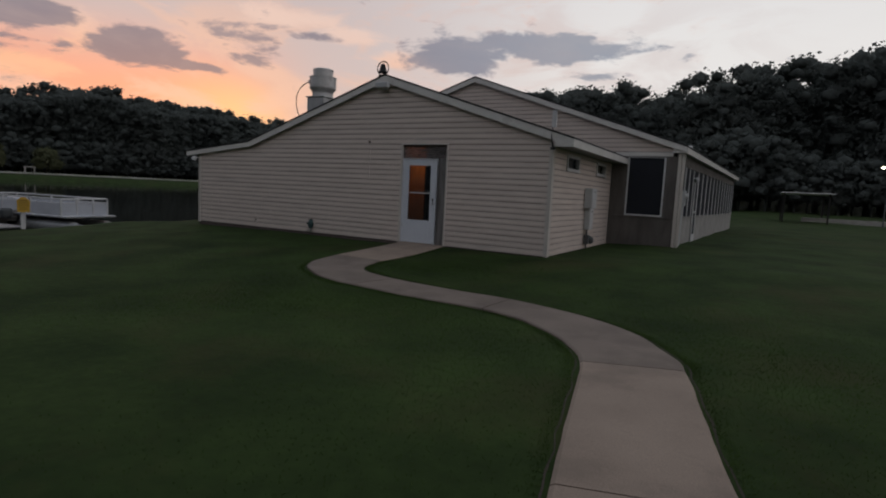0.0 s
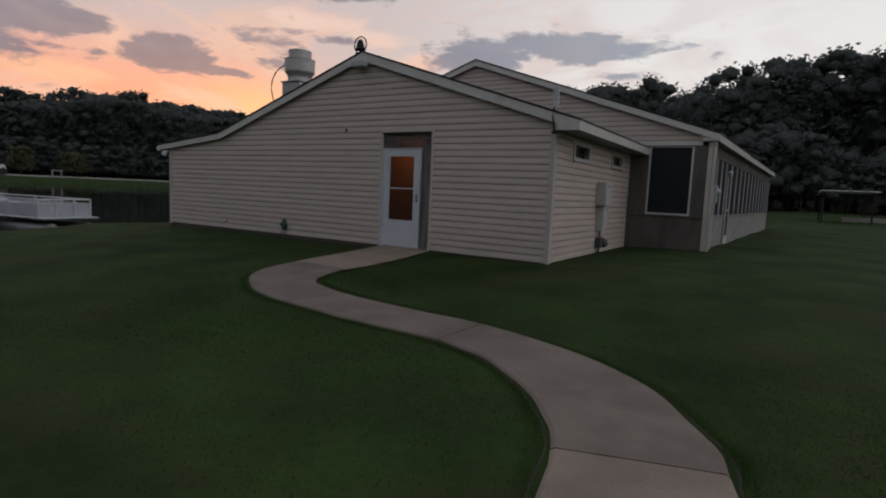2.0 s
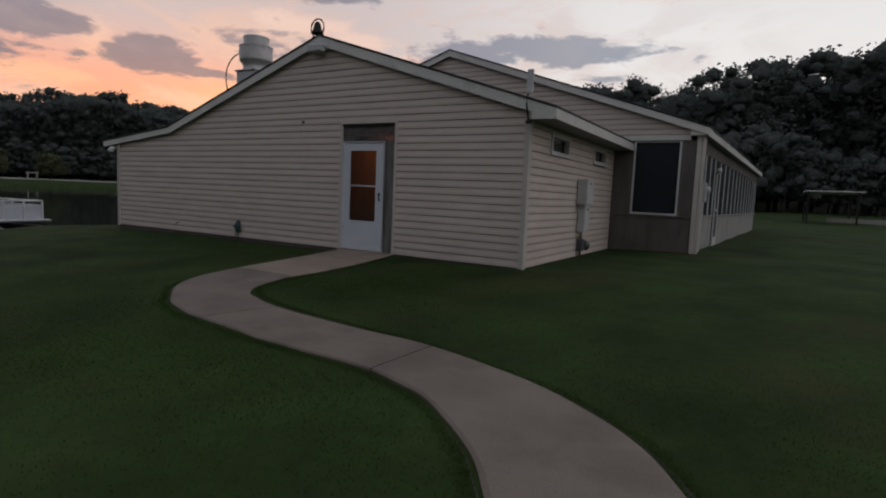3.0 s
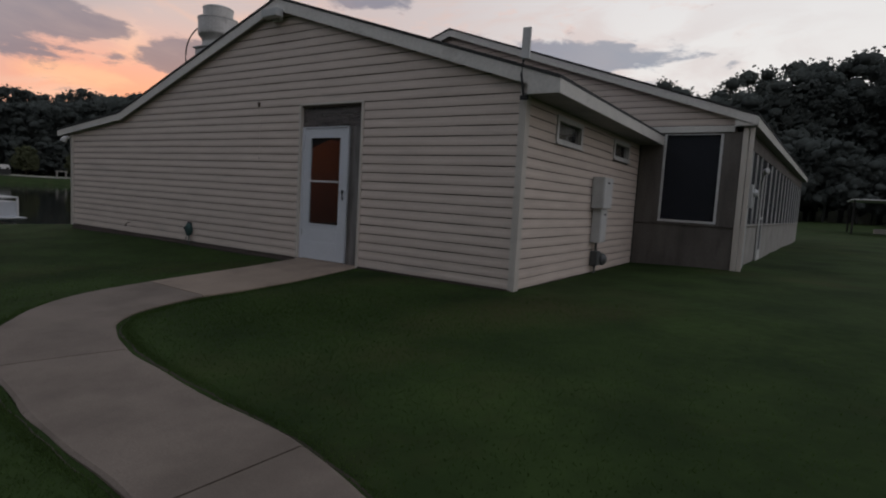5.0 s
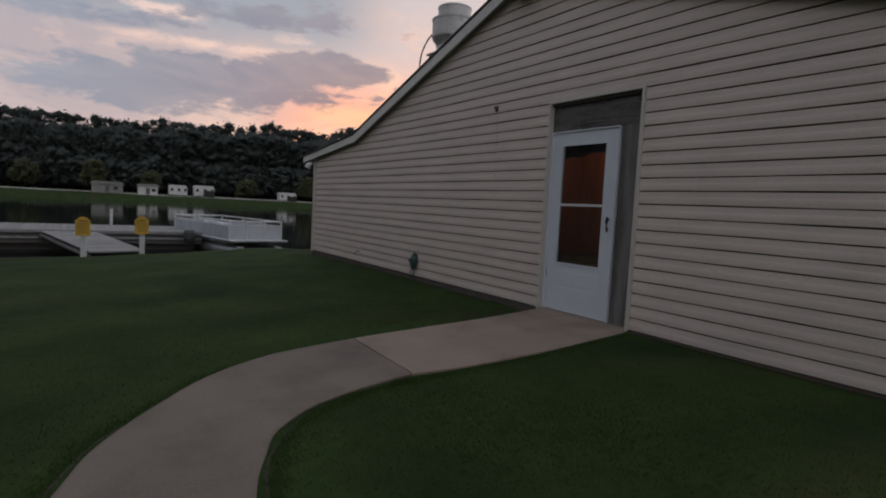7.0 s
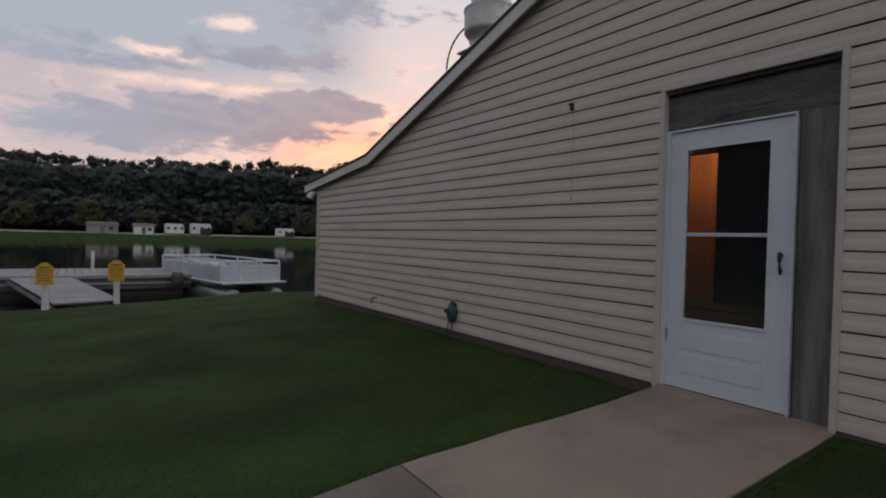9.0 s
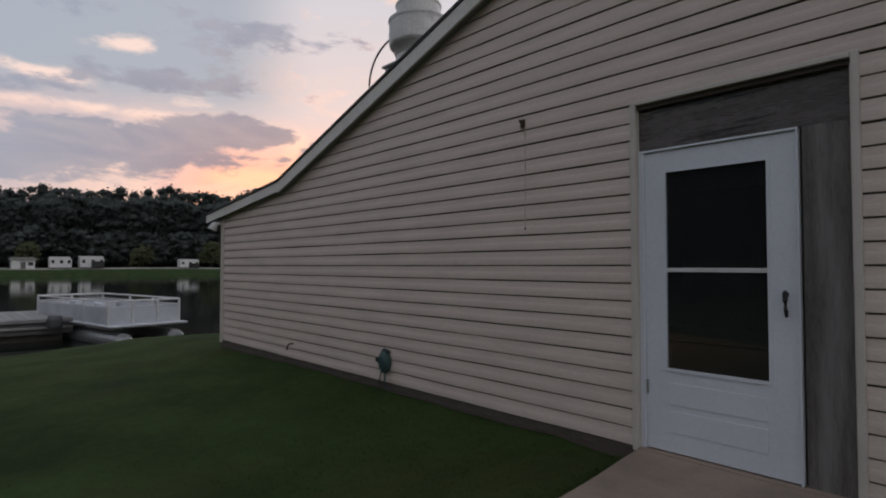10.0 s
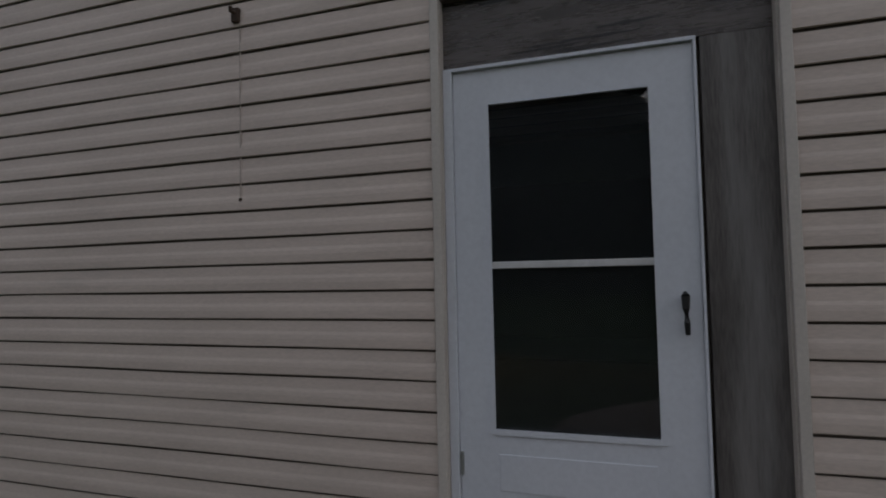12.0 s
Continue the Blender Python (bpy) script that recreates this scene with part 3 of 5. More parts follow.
def build_front():
    wall = empty("wall_front", "gable wall clad in beige vinyl siding with a recessed doorway", "wall", kind="structure")
    core = holed(WX0 + 0.002, WX1 - 0.16, -0.5, 2.0, [(OPX0, OPX1, -0.02, 2.0)], lambda bm, a, b, c, d: box(a, b, 0.002, 0.15, c, d, bm=bm))
    top = [(x, roof_z(x) - 0.1) for x in (WX0 + 0.002, KINK[0], APEX[0], WX1 - 0.002)]
    # upper part, stepping round the head of the opening
    prism([(WX0 + 0.002, 2.0), (OPX0, 2.0), (OPX0, OPZ), (OPX1, OPZ), (OPX1, 2.0), (WX1 - 0.002, 2.0), *reversed(top)], "y", 0.002, 0.15, core)
    part("sheathing", core, SHEATH, wall, "sheathing coloured dark as shade between the siding courses")
    part("foundation", holed(WX0 + 0.004, WX1 - 0.004, -0.6, SID0 + 0.004, [(OPX0, OPX1, -0.06, SID0 + 0.004)], lambda bm, a, b, c, d: box(a, b, -0.006, 0.002, c, d, bm=bm)),
         FOUND, wall, "stained concrete footing")
    put = lambda u, o, z: (u, o, z)
    k = 0
    while True:
        z0 = SID0 + k * COURSE
        k += 1
        if under(z0 + 0.07, 0.14) is None or z0 > 3.85:
            break

        def left(z):
            s = under(z, 0.14) or (APEX[0], APEX[0])
            return max(s[0], WX0 + 0.05)

        def right(z):
            s = under(z, 0.14) or (APEX[0], APEX[0])
            return min(s[1], WX1 - 0.055)
        if z0 < OPZ - 0.09:
            part("siding_board", board(lambda z: (left(z), OPX0 - 0.03), z0, put), SIDING, wall)
            part("siding_board", board(lambda z: (OPX1 + 0.03, right(z)), z0, put), SIDING, wall)
        else:
            part("siding_board", board(lambda z: (left(z), right(z)), z0, put), SIDING, wall)
    # trim round the opening and at the corners
    for x0, x1, z0, z1 in ((OPX0 - 0.038, OPX0, 0.0, OPZ + 0.032), (OPX1, OPX1 + 0.038, 0.0, OPZ + 0.032)):
        part("trim", box(x0, x1, -0.028, 0.05, z0 - 0.02, z1, 0.004), TRIM, wall, "cream J-channel trim")
    part("trim", box(OPX0 + 0.001, OPX1 - 0.001, -0.028, 0.05, OPZ, OPZ + 0.03, 0.004), TRIM, wall, "cream J-channel trim")
    part("corner_trim", prism([(WX0 - 0.03, -0.03), (WX0 + 0.055, -0.03), (WX0 + 0.055, 0.0), (WX0, 0.0), (WX0, 0.09), (WX0 - 0.03, 0.09)], "z", -0.03, roof_z(WX0) - 0.13), TRIM, wall)
    part("corner_trim", prism([(WX1 + 0.03, -0.03), (WX1 - 0.06, -0.03), (WX1 - 0.06, 0.0), (WX1, 0.0), (WX1, 0.09), (WX1 + 0.03, 0.09)], "z", -0.06, roof_z(WX1) - 0.15), TRIM, wall)
    return wall


WALL_FRONT = build_front()

WIN = [(1.02, 1.92, 1.94, 2.22), (3.62, 4.5, 1.96, 2.22)]


def build_side():
    wall = empty("wall_side", "side wall of beige vinyl siding with two small high windows", "wall", kind="structure")
    core = holed(0.16, WD - 0.002, -0.5, 2.42, WIN, lambda bm, a, b, c, d: box(WX1 - 0.15, WX1 - 0.002, a, b, c, d, bm=bm))
    box(WX1 - 0.15, WX1 - 0.002, 0.003, 0.158, -0.5, 2.42, bm=core)
    part("sheathing", core, SHEATH, wall)
    part("foundation", box(WX1 - 0.001, WX1 + 0.004, 0.09, WD - 0.004, -0.6, SID0 + 0.004), FOUND, wall)
    put = lambda u, o, z: (WX1 - o, u, z)
    for k in range(20):
        z0 = SID0 + k * COURSE
        if z0 > 2.32:
            break
        spans = [[0.065, WD - 0.004]]
        for a, b, c, d in WIN:
            if z0 + 0.12 > c - 0.05 and z0 < d + 0.03:
                s = spans.pop()
                spans += [[s[0], a - 0.045], [b + 0.045, s[1]]]
        for s in spans:
            part("siding_board", board(lambda z, s=s: (s[0], s[1]), z0, put), SIDING, wall)
    for i, (a, b, c, d) in enumerate(WIN):
        w = empty("window_%d" % (i + 1), "small white-framed slider window high in the siding", "window", kind="structure", group="small high windows")
        fr = holed(a - 0.05, b + 0.05, c - 0.05, d + 0.05, [(a + 0.02, b - 0.02, c + 0.02, d - 0.02)], lambda bm, p, q, r, s: box(WX1 - 0.06, WX1 + 0.034, p, q, r, s, bm=bm))
        part("window_frame", fr, WHITE, w)
        part("window_sill", box(WX1 + 0.0345, WX1 + 0.055, a - 0.06, b + 0.06, c - 0.055, c - 0.03, 0.003), WHITE, w)
        part("curtain", box(WX1 - 0.14, WX1 - 0.125, a + 0.001, b - 0.001, c + 0.001, d - 0.001), CURTAIN, w, "tan curtain behind the glass")
        part("pane", box(WX1 - 0.022, WX1 - 0.016, a + 0.02, b - 0.02, c + 0.02, d - 0.02), GLASS, w)
    # left and back walls close the wing
    part("sheathing", box(WX0 + 0.002, WX0 + 0.15, 0.152, WD, -1.2, roof_z(WX0) - 0.1), SIDING, wall)


build_side()


def build_wing_roof():
    roof = empty("wing_roof", "low gable roof of dark asphalt shingles with cream fascia", "roof", kind="structure")
    y0, y1, th = -0.12, WD - 0.01, 0.035
    pts = [EAVEL, KINK, APEX, EAVER]
    for p, q in zip(pts, pts[1:]):
        part("roof_deck", prism([(p[0], p[1] - th), (q[0], q[1] - th), q, p], "y", y0, y1), SHINGLE, roof, "dark shingles")
    # rake boards along the gable
    for p, q, h in ((EAVEL, KINK, 0.13), (KINK, APEX, 0.15), (APEX, (3.86, roof_z(3.86)), 0.17)):
        dz = th + 0.003
        part("rake_board", prism([(p[0], p[1] - dz - h), (q[0], q[1] - dz - h), (q[0], q[1] - dz), (p[0], p[1] - dz)], "y", y0 + 0.012, y0 + 0.035), FASCIA, roof, "weathered cream metal fascia")
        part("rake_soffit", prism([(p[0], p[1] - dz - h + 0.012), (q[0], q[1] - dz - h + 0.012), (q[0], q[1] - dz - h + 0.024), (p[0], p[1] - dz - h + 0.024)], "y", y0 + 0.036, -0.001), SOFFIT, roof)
    # boxed right-hand eave
    ze = EAVER[1] - th
    part("fascia", box(EAVER[0] - 0.03, EAVER[0] - 0.005, y0 + 0.036, y1, ze - 0.16, ze - 0.002), FASCIA, roof, "weathered cream metal fascia")
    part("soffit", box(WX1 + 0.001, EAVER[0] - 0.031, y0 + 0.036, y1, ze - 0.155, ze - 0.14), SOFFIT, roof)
    part("eave_return", prism([(3.863, ze - 0.16), (EAVER[0] - 0.005, ze - 0.16), (EAVER[0] - 0.005, ze - 0.004), (3.863, roof_z(3.863) - th - 0.004)], "y", y0 + 0.012, y0 + 0.034), FASCIA, roof)
    zl = EAVEL[1] - th
    part("fascia", box(EAVEL[0] + 0.005, EAVEL[0] + 0.03, y0 + 0.036, y1, zl - 0.13, zl - 0.002), FASCIA, roof, "weathered cream metal fascia")
    part("soffit", box(EAVEL[0] + 0.031, WX0 - 0.031, y0 + 0.036, y1, zl - 0.128, zl - 0.115), SOFFIT, roof)


build_wing_roof()


def build_door():
    """White storm door set back in the opening, with boards filling what is left of it."""
    opening = empty("door_surround", "weathered grey plywood filling the opening round a narrower door", "door surround", kind="structure")
    part("transom", box(OPX0 + 0.002, OPX1 - 0.002, 0.035, 0.041, 2.052, OPZ - 0.001), FILM, opening, "brown-grey film-covered transom with peeling streaks")
    part("side_board", box(0.996, OPX1 - 0.002, 0.037, 0.062, -0.03, 2.051), PLY, opening, "grey weathered plywood strip")
    # dark backing added behind the gap to keep the inner lamplight in
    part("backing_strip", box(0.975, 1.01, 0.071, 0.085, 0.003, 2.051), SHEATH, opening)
    part("jamb_lining", box(OPX1 - 0.007, OPX1 - 0.0015, -0.012, 0.0325, 0.004, OPZ - 0.032), TRIM, opening, "cream metal lining")
    part("jamb_lining", box(OPX0 + 0.0005, OPX0 + 0.003, -0.012, 0.0325, 0.004, OPZ - 0.032), TRIM, opening, "cream metal lining")
    rnd = random.Random(21)
    for xa, xb, zc, th in ((0.10, 0.26, 2.335, 0.022), (0.16, 0.72, 2.318, 0.020), (0.52, 0.83, 2.305, 0.012), (0.36, 0.80, 2.105, 0.008), (0.30, 0.62, 2.087, 0.006), (0.62, 0.88, 2.145, 0.010), (0.45, 0.78, 2.072, 0.006)):
        bm = bmesh.new()
        top, low = [], []
        for k in range(15):
            f = k / 14
            x = xa + (xb - xa) * f
            w = th * math.sin(math.pi * min(max(f, 0.02), 0.98)) ** 0.6
            z = zc + 0.012 * (f - 0.5)
            top.append(bm.verts.new((x, 0.0335, z + w * rnd.uniform(0.3, 1.0))))
            low.append(bm.verts.new((x, 0.0335, z - w * rnd.uniform(0.2, 1.0))))
        for k in range(14):
            bm.faces.new((low[k], low[k + 1], top[k + 1], top[k]))
        part("torn_patch", bm, TORN, opening, "dark torn film")
    part("threshold", box(OPX0 + 0.002, OPX1 - 0.002, -0.03, 0.16, -0.12, 0.002), CONCRETE, opening)
    # dark strip that paints in the shade under the opening's head
    part("head_shade_strip", box(OPX0 + 0.002, OPX1 - 0.002, 0.0, 0.034, OPZ - 0.03, OPZ - 0.002), SHEATH, opening)
    door = empty("door_1", "white storm door with two glass panes and black handle, shut", "door", kind="structure")
    x0, x1, y0, y1, z0, z1 = 0.044, 0.968, 0.028, 0.062, 0.012, 2.03
    fr = bmesh.new()
    box(x0 - 0.04, x0 - 0.002, 0.012, 0.07, 0.003, z1 + 0.018, 0.003, fr)
    box(x1 + 0.001, x1 + 0.012, 0.012, 0.07, 0.003, z1 + 0.018, 0.002, fr)
    box(x0 - 0.002, x1 + 0.001, 0.012, 0.07, z1 + 0.003, z1 + 0.018, 0.002, fr)
    part("door_frame", fr, DOORW, door)
    gx0, gx1, gz0, gz1, gm = 0.186, 0.818, 0.56, 1.887, 1.222
    leaf = holed(x0, x1, z0, z1, [(gx0, gx1, gz0, gz1)], lambda bm, a, b, c, d: box(a, b, y0, y1, c, d, bm=bm))
    leaf = part("door_leaf", leaf, DOORW, door)
    part("middle_rail", box(gx0 + 0.001, gx1 - 0.001, y0 + 0.004, y1 - 0.004, gm - 0.014, gm + 0.014, 0.003), WHITE, door)
    for a, b in ((gz0, gm - 0.014), (gm + 0.014, gz1)):
        part("pane", box(gx0, gx1, 0.044, 0.048, a, b), GLASS, door)
    bead = bmesh.new()
    for a, b, c, d in ((gx0 - 0.012, gx0 + 0.008, gz0 - 0.012, gz1 + 0.012), (gx1 - 0.008, gx1 + 0.012, gz0 - 0.012, gz1 + 0.012)):
        box(a, b, y0 - 0.006, y0 - 0.0005, c, d, bm=bead)
    box(gx0 + 0.0085, gx1 - 0.0085, y0 - 0.006, y0 - 0.0005, gz1 - 0.006, gz1 + 0.012, bm=bead)
    box(gx0 + 0.0085, gx1 - 0.0085, y0 - 0.008, y0 - 0.0005, gz0 - 0.014, gz0 + 0.008, bm=bead)
    part("glazing_bead", bead, DOORW, door)
    for z in (0.14, 0.325):
        part("pressed_panel", box(gx0 + 0.02, gx1 - 0.02, y0 - 0.004, y0 - 0.0005, z, z + 0.145, 0.0018), DOORW, leaf)
    h = bmesh.new()
    tube([(0.910, y0 - 0.001, 1.085), (0.910, y0 - 0.03, 1.085)], 0.010, 10, h)
    tube([(0.912, y0 - 0.001, 0.985), (0.912, y0 - 0.026, 0.985)], 0.006, 8, h)
    tube([(0.909, y0 - 0.026, 1.108), (0.909, y0 - 0.034, 1.095)], 0.006, 10, h, r_end=0.015)
    tube([(0.909, y0 - 0.034, 1.095), (0.909, y0 - 0.038, 1.05), (0.911, y0 - 0.036, 1.0), (0.913, y0 - 0.028, 0.955)], 0.015, 10, h, r_end=0.009)
    part("handle", h, BLACK, leaf, "black pull handle")
    part("hinge", box(x0 + 0.002, x0 + 0.014, y0 - 0.012, y0 - 0.0005, 0.38, 0.47), STEEL, door)


build_door()


HY = 5.3
H_APEX, H_EAVE, H_LEFT = (-0.78, 5.08), (5.84, 2.86), (-7.4, 2.86)


def hall_z(x):
    return float(np.interp(x, [H_LEFT[0], H_APEX[0], H_EAVE[0]], [H_LEFT[1], H_APEX[1], H_EAVE[1]]))


def build_inside():
    """The dim room behind the door, open at its back to an added lamplit panelled alcove."""
    room = empty("inner_room", "dim panelled room seen through the door glass", "room", kind="structure")
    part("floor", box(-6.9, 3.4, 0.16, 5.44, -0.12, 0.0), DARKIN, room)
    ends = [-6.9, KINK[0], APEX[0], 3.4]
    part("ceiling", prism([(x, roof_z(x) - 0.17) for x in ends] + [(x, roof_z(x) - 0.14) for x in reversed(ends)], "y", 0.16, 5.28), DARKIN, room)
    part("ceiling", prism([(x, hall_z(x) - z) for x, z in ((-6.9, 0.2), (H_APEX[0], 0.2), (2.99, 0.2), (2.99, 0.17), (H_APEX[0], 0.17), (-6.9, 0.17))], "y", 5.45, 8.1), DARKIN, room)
    part("wall", box(-7.0, -6.9, 0.16, 5.28, -0.12, 2.0), BROWNIN, room, "brown wood panelling coloured darker for dim light")
    part("wall", box(-7.0, -6.9, 5.281, 8.1, -0.12, 2.8), BROWNIN, room, "brown wood panelling coloured darker for dim light")
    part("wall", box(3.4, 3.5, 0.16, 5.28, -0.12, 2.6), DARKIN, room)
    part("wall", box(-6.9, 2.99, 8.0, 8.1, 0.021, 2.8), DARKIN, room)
    # alcove, partition and header are made up to limit where lamplight shows
    part("panelled_wall", prism([(-6.899, 0.021), (-3.4, 0.021), (-3.4, hall_z(-3.4) - 0.21), (-6.899, hall_z(-6.899) - 0.21)], "y", 7.95, 7.999), WOODIN, room, "orange-brown wood panelling")
    part("partition", box(-3.399, -3.3, 6.6, 7.999, 0.021, hall_z(-3.4) - 0.21), DARKIN, room, "added partition that cuts off the lamplight")
    part("header", box(-6.0, -3.4, 6.6, 6.7, 3.0, 3.1), WOODIN, room, "added wood-panelled header hiding the lamp")


build_inside()
# unseen lamp, kept out of sight by the added header
la = bpy.data.lights.new("inside_lamp", "POINT")
la.energy, la.color, la.shadow_soft_size = 36.0, (1.0, 0.5, 0.2), 0.05
new("inside_lamp", la).location = (-4.2, 6.85, 3.14)


# ---- the taller hall behind, with its screened porch ----
SIDE0, SIDE1 = (5.66, HY), (6.34, 22.5)


def side_pt(y, out=0.0):
    f = (y - SIDE0[1]) / (SIDE1[1] - SIDE0[1])
    return SIDE0[0] + (SIDE1[0] - SIDE0[0]) * f + out


def side_box(bm, ya, yb, o0, o1, z0, z1):
    """A box that follows the slightly splayed long wall, from o0 to o1 outside it."""
    return prism([(side_pt(ya, o0), ya), (side_pt(ya, o1), ya), (side_pt(yb, o1), yb), (side_pt(yb, o0), yb)], "z", z0, z1, bm)


def build_hall():
    wall = empty("wall_gable", "upper gable of the hall clad in beige siding", "wall", kind="structure")
    part("sheathing", prism([(H_LEFT[0] + 0.2, 2.57), (-3.75, 2.57), (-3.75, 2.98), (2.0, 2.98), (2.0, 2.57), (5.5, 2.57), (5.5, hall_z(5.5) - 0.09), (H_APEX[0], H_APEX[1] - 0.09), (H_LEFT[0] + 0.2, hall_z(H_LEFT[0] + 0.2) - 0.09)], "y", HY, HY + 0.14), SHEATH, wall)
    k = 0
    while True:
        z0 = 2.69 + k * 0.1253
        k += 1
        if z0 > 4.85:
            break

        def span(z):
            half = (H_APEX[1] - 0.16 - z) / ((H_APEX[1] - H_EAVE[1]) / (H_EAVE[0] - H_APEX[0]))
            half = max(half, 0.02)
            return (max(H_APEX[0] - half, H_LEFT[0] + 0.25, 2.0 if z0 < 2.98 else -99), min(H_APEX[0] + half, 5.46))
        part("siding_board", board(span, z0, lambda u, o, z: (u, HY + o, z)), SIDING, wall)
    part("frieze_board", box(3.9, 5.47, HY - 0.03, HY - 0.001, 2.57, 2.685, 0.004), FASCIA, wall)
    roof = empty("hall_roof", "long gable roof of dark shingles with cream fascia", "roof", kind="structure")
    y0, y1, th = HY - 0.14, 22.8, 0.035
    for p, q in ((H_LEFT, H_APEX), (H_APEX, H_EAVE)):
        bm = bmesh.new()
        shift = 0.70 if q is H_EAVE else 0.0
        vs = []
        for y, s in ((y0, 0), (y1, shift)):
            for dz in (-th, 0):
                vs.append([bm.verts.new((p[0], y, p[1] + dz)), bm.verts.new((q[0] + s, y, q[1] + dz))])
        bm.faces.new((vs[1][0], vs[1][1], vs[3][1], vs[3][0]))
        bm.faces.new((vs[0][0], vs[0][1], vs[2][1], vs[2][0]))
        bm.faces.new((vs[0][0], vs[0][1], vs[1][1], vs[1][0]))
        bm.faces.new((vs[2][0], vs[2][1], vs[3][1], vs[3][0]))
        bm.faces.new((vs[0][1], vs[2][1], vs[3][1], vs[1][1]))
        bm.faces.new((vs[0][0], vs[2][0], vs[3][0], vs[1][0]))
        part("roof_deck", bm, SHINGLE, roof, "dark shingles")
        dz, h = th + 0.003, 0.15
        part("rake_board", prism([(p[0], p[1] - dz - h), (q[0], q[1] - dz - h), (q[0], q[1] - dz), (p[0], p[1] - dz)], "y", y0 + 0.012, y0 + 0.035), FASCIA, roof, "cream metal fascia")
        part("rake_soffit", prism([(p[0], p[1] - dz - h + 0.012), (q[0], q[1] - dz - h + 0.012), (q[0], q[1] - dz - h + 0.022), (p[0], p[1] - dz - h + 0.022)], "y", y0 + 0.036, HY - 0.001), SOFFIT, roof)
    part("fascia", side_box(None, y0 + 0.036, y1, 0.155, 0.175, H_EAVE[1] - 0.2, H_EAVE[1] - th - 0.002), FASCIA, roof, "cream metal fascia")
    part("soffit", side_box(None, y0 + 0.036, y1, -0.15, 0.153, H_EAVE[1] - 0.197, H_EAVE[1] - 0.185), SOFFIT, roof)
    part("eave_return", prism([(5.47, H_EAVE[1] - 0.2), (5.835, H_EAVE[1] - 0.2), (5.835, H_EAVE[1] - 0.05), (5.47, hall_z(5.47) - 0.05)], "y", y0 + 0.0365, y0 + 0.06), FASCIA, roof)
    vent = empty("roof_vent", "small pale vent cap on the hall roof", "vent")
    part("cap", lathe([(0.03, 2.82), (0.03, 3.02), (0.08, 3.02), (0.08, 3.06), (0.02, 3.09)], 5.62, 7.6, 12), WHITE, vent)

    front = empty("wall_porch", "brown-grey panelled porch wall below the gable", "wall", kind="structure")
    so = (4.30, 5.27, 0.905, 2.535)
    part("panel", holed(WX1 + 0.03, 5.61, 0.0, 2.57, [so], lambda bm, a, b, c, d: box(a, b, HY, HY + 0.1, c, d, bm=bm)), PORCH, front)
    part("foundation", box(WX1 + 0.03, 5.6, HY - 0.02, HY + 0.099, -0.6, -0.001), PORCH, front)
    part("ledge", box(WX1 + 0.031, 5.6, HY - 0.025, HY - 0.001, 0.83, 0.865, 0.004), PORCH, front)
    part("corner_post", box(5.611, 5.70, HY - 0.03, HY + 0.13, -0.1, 2.66, 0.006), TRIM, front, "pale corner post")
    w = empty("window_3", "large dark insect screen in a thin white frame", "window", kind="structure")
    part("window_frame", holed(so[0] - 0.03, so[1] + 0.03, so[2] - 0.03, so[3] + 0.005, [(so[0] + 0.012, so[1] - 0.012, so[2] + 0.012, so[3] - 0.008)],
                               lambda bm, a, b, c, d: box(a, b, HY - 0.018, HY - 0.001, c, d, bm=bm)), WHITE, w)
    part("screen", box(so[0], so[1], HY + 0.03, HY + 0.034, so[2], so[3]), SCREEN, w, "black mesh")

    long = empty("wall_long", "long screened porch wall over a low pale block base", "wall", kind="structure")
    y_end = 22.4
    part("base_wall", side_box(None, HY + 0.14, y_end, -0.12, 0.0, -0.6, 0.86), BLOCK, long, "pale painted block")
    part("sill", side_box(None, HY + 0.14, y_end, -0.13, 0.03, 0.861, 0.9), BLOCK, long)
    part("head_board", side_box(None, HY + 0.14, y_end, -0.12, 0.0, 2.35, 2.66), PORCH, long)
    posts = [5.55, 6.5, 7.3, 8.1, 9.2, 10.3, 11.4, 12.5, 13.6, 14.7, 15.8, 16.9, 18.0, 19.1, 20.2, 21.3, 22.3]
    for p in posts:
        part("post", side_box(None, p, p + 0.05, -0.1, 0.006, 0.901, 2.349), WHITE, long)
    for a, b in zip(posts, posts[1:]):
        part("screen", side_box(None, a + 0.051, b - 0.001, -0.03, -0.025, 0.901, 2.349), SCREEN, long, "black mesh")
    part("end_wall", box(-7.2, SIDE1[0] - 0.13, 22.3, 22.4, -0.6, 2.7), BLOCK, long)
    part("left_wall", box(-7.2, -7.1, HY + 0.15, 22.29, -1.2, 2.75), SIDING, long)
    part("porch_floor", box(-7.0, 5.5, HY + 0.15, 22.29, -0.3, 0.02), DARKIN, long)
    part("back_wall", box(3.0, 3.1, HY + 0.15, 22.29, 0.021, 2.8), DARKIN, long)
    d = empty("door_2", "white screen door on the porch, standing ajar", "door", kind="structure")
    dx = side_pt(8.2, 0.02)
    fr = bmesh.new()
    box(dx, dx + 0.035, 8.2, 8.29, 0.02, 2.12, 0.004, fr)
    box(dx, dx + 0.035, 9.0, 9.09, 0.02, 2.12, 0.004, fr)
    box(dx, dx + 0.035, 8.29, 9.0, 2.02, 2.12, 0.004, fr)
    box(dx, dx + 0.035, 8.29, 9.0, 0.02, 0.3, 0.004, fr)
    box(dx, dx + 0.035, 8.29, 9.0, 1.0, 1.06, 0.004, fr)
    part("door_frame", fr, WHITE, d)
    part("screen", box(dx + 0.014, dx + 0.018, 8.29, 9.0, 0.3, 2.02), SCREEN, d)
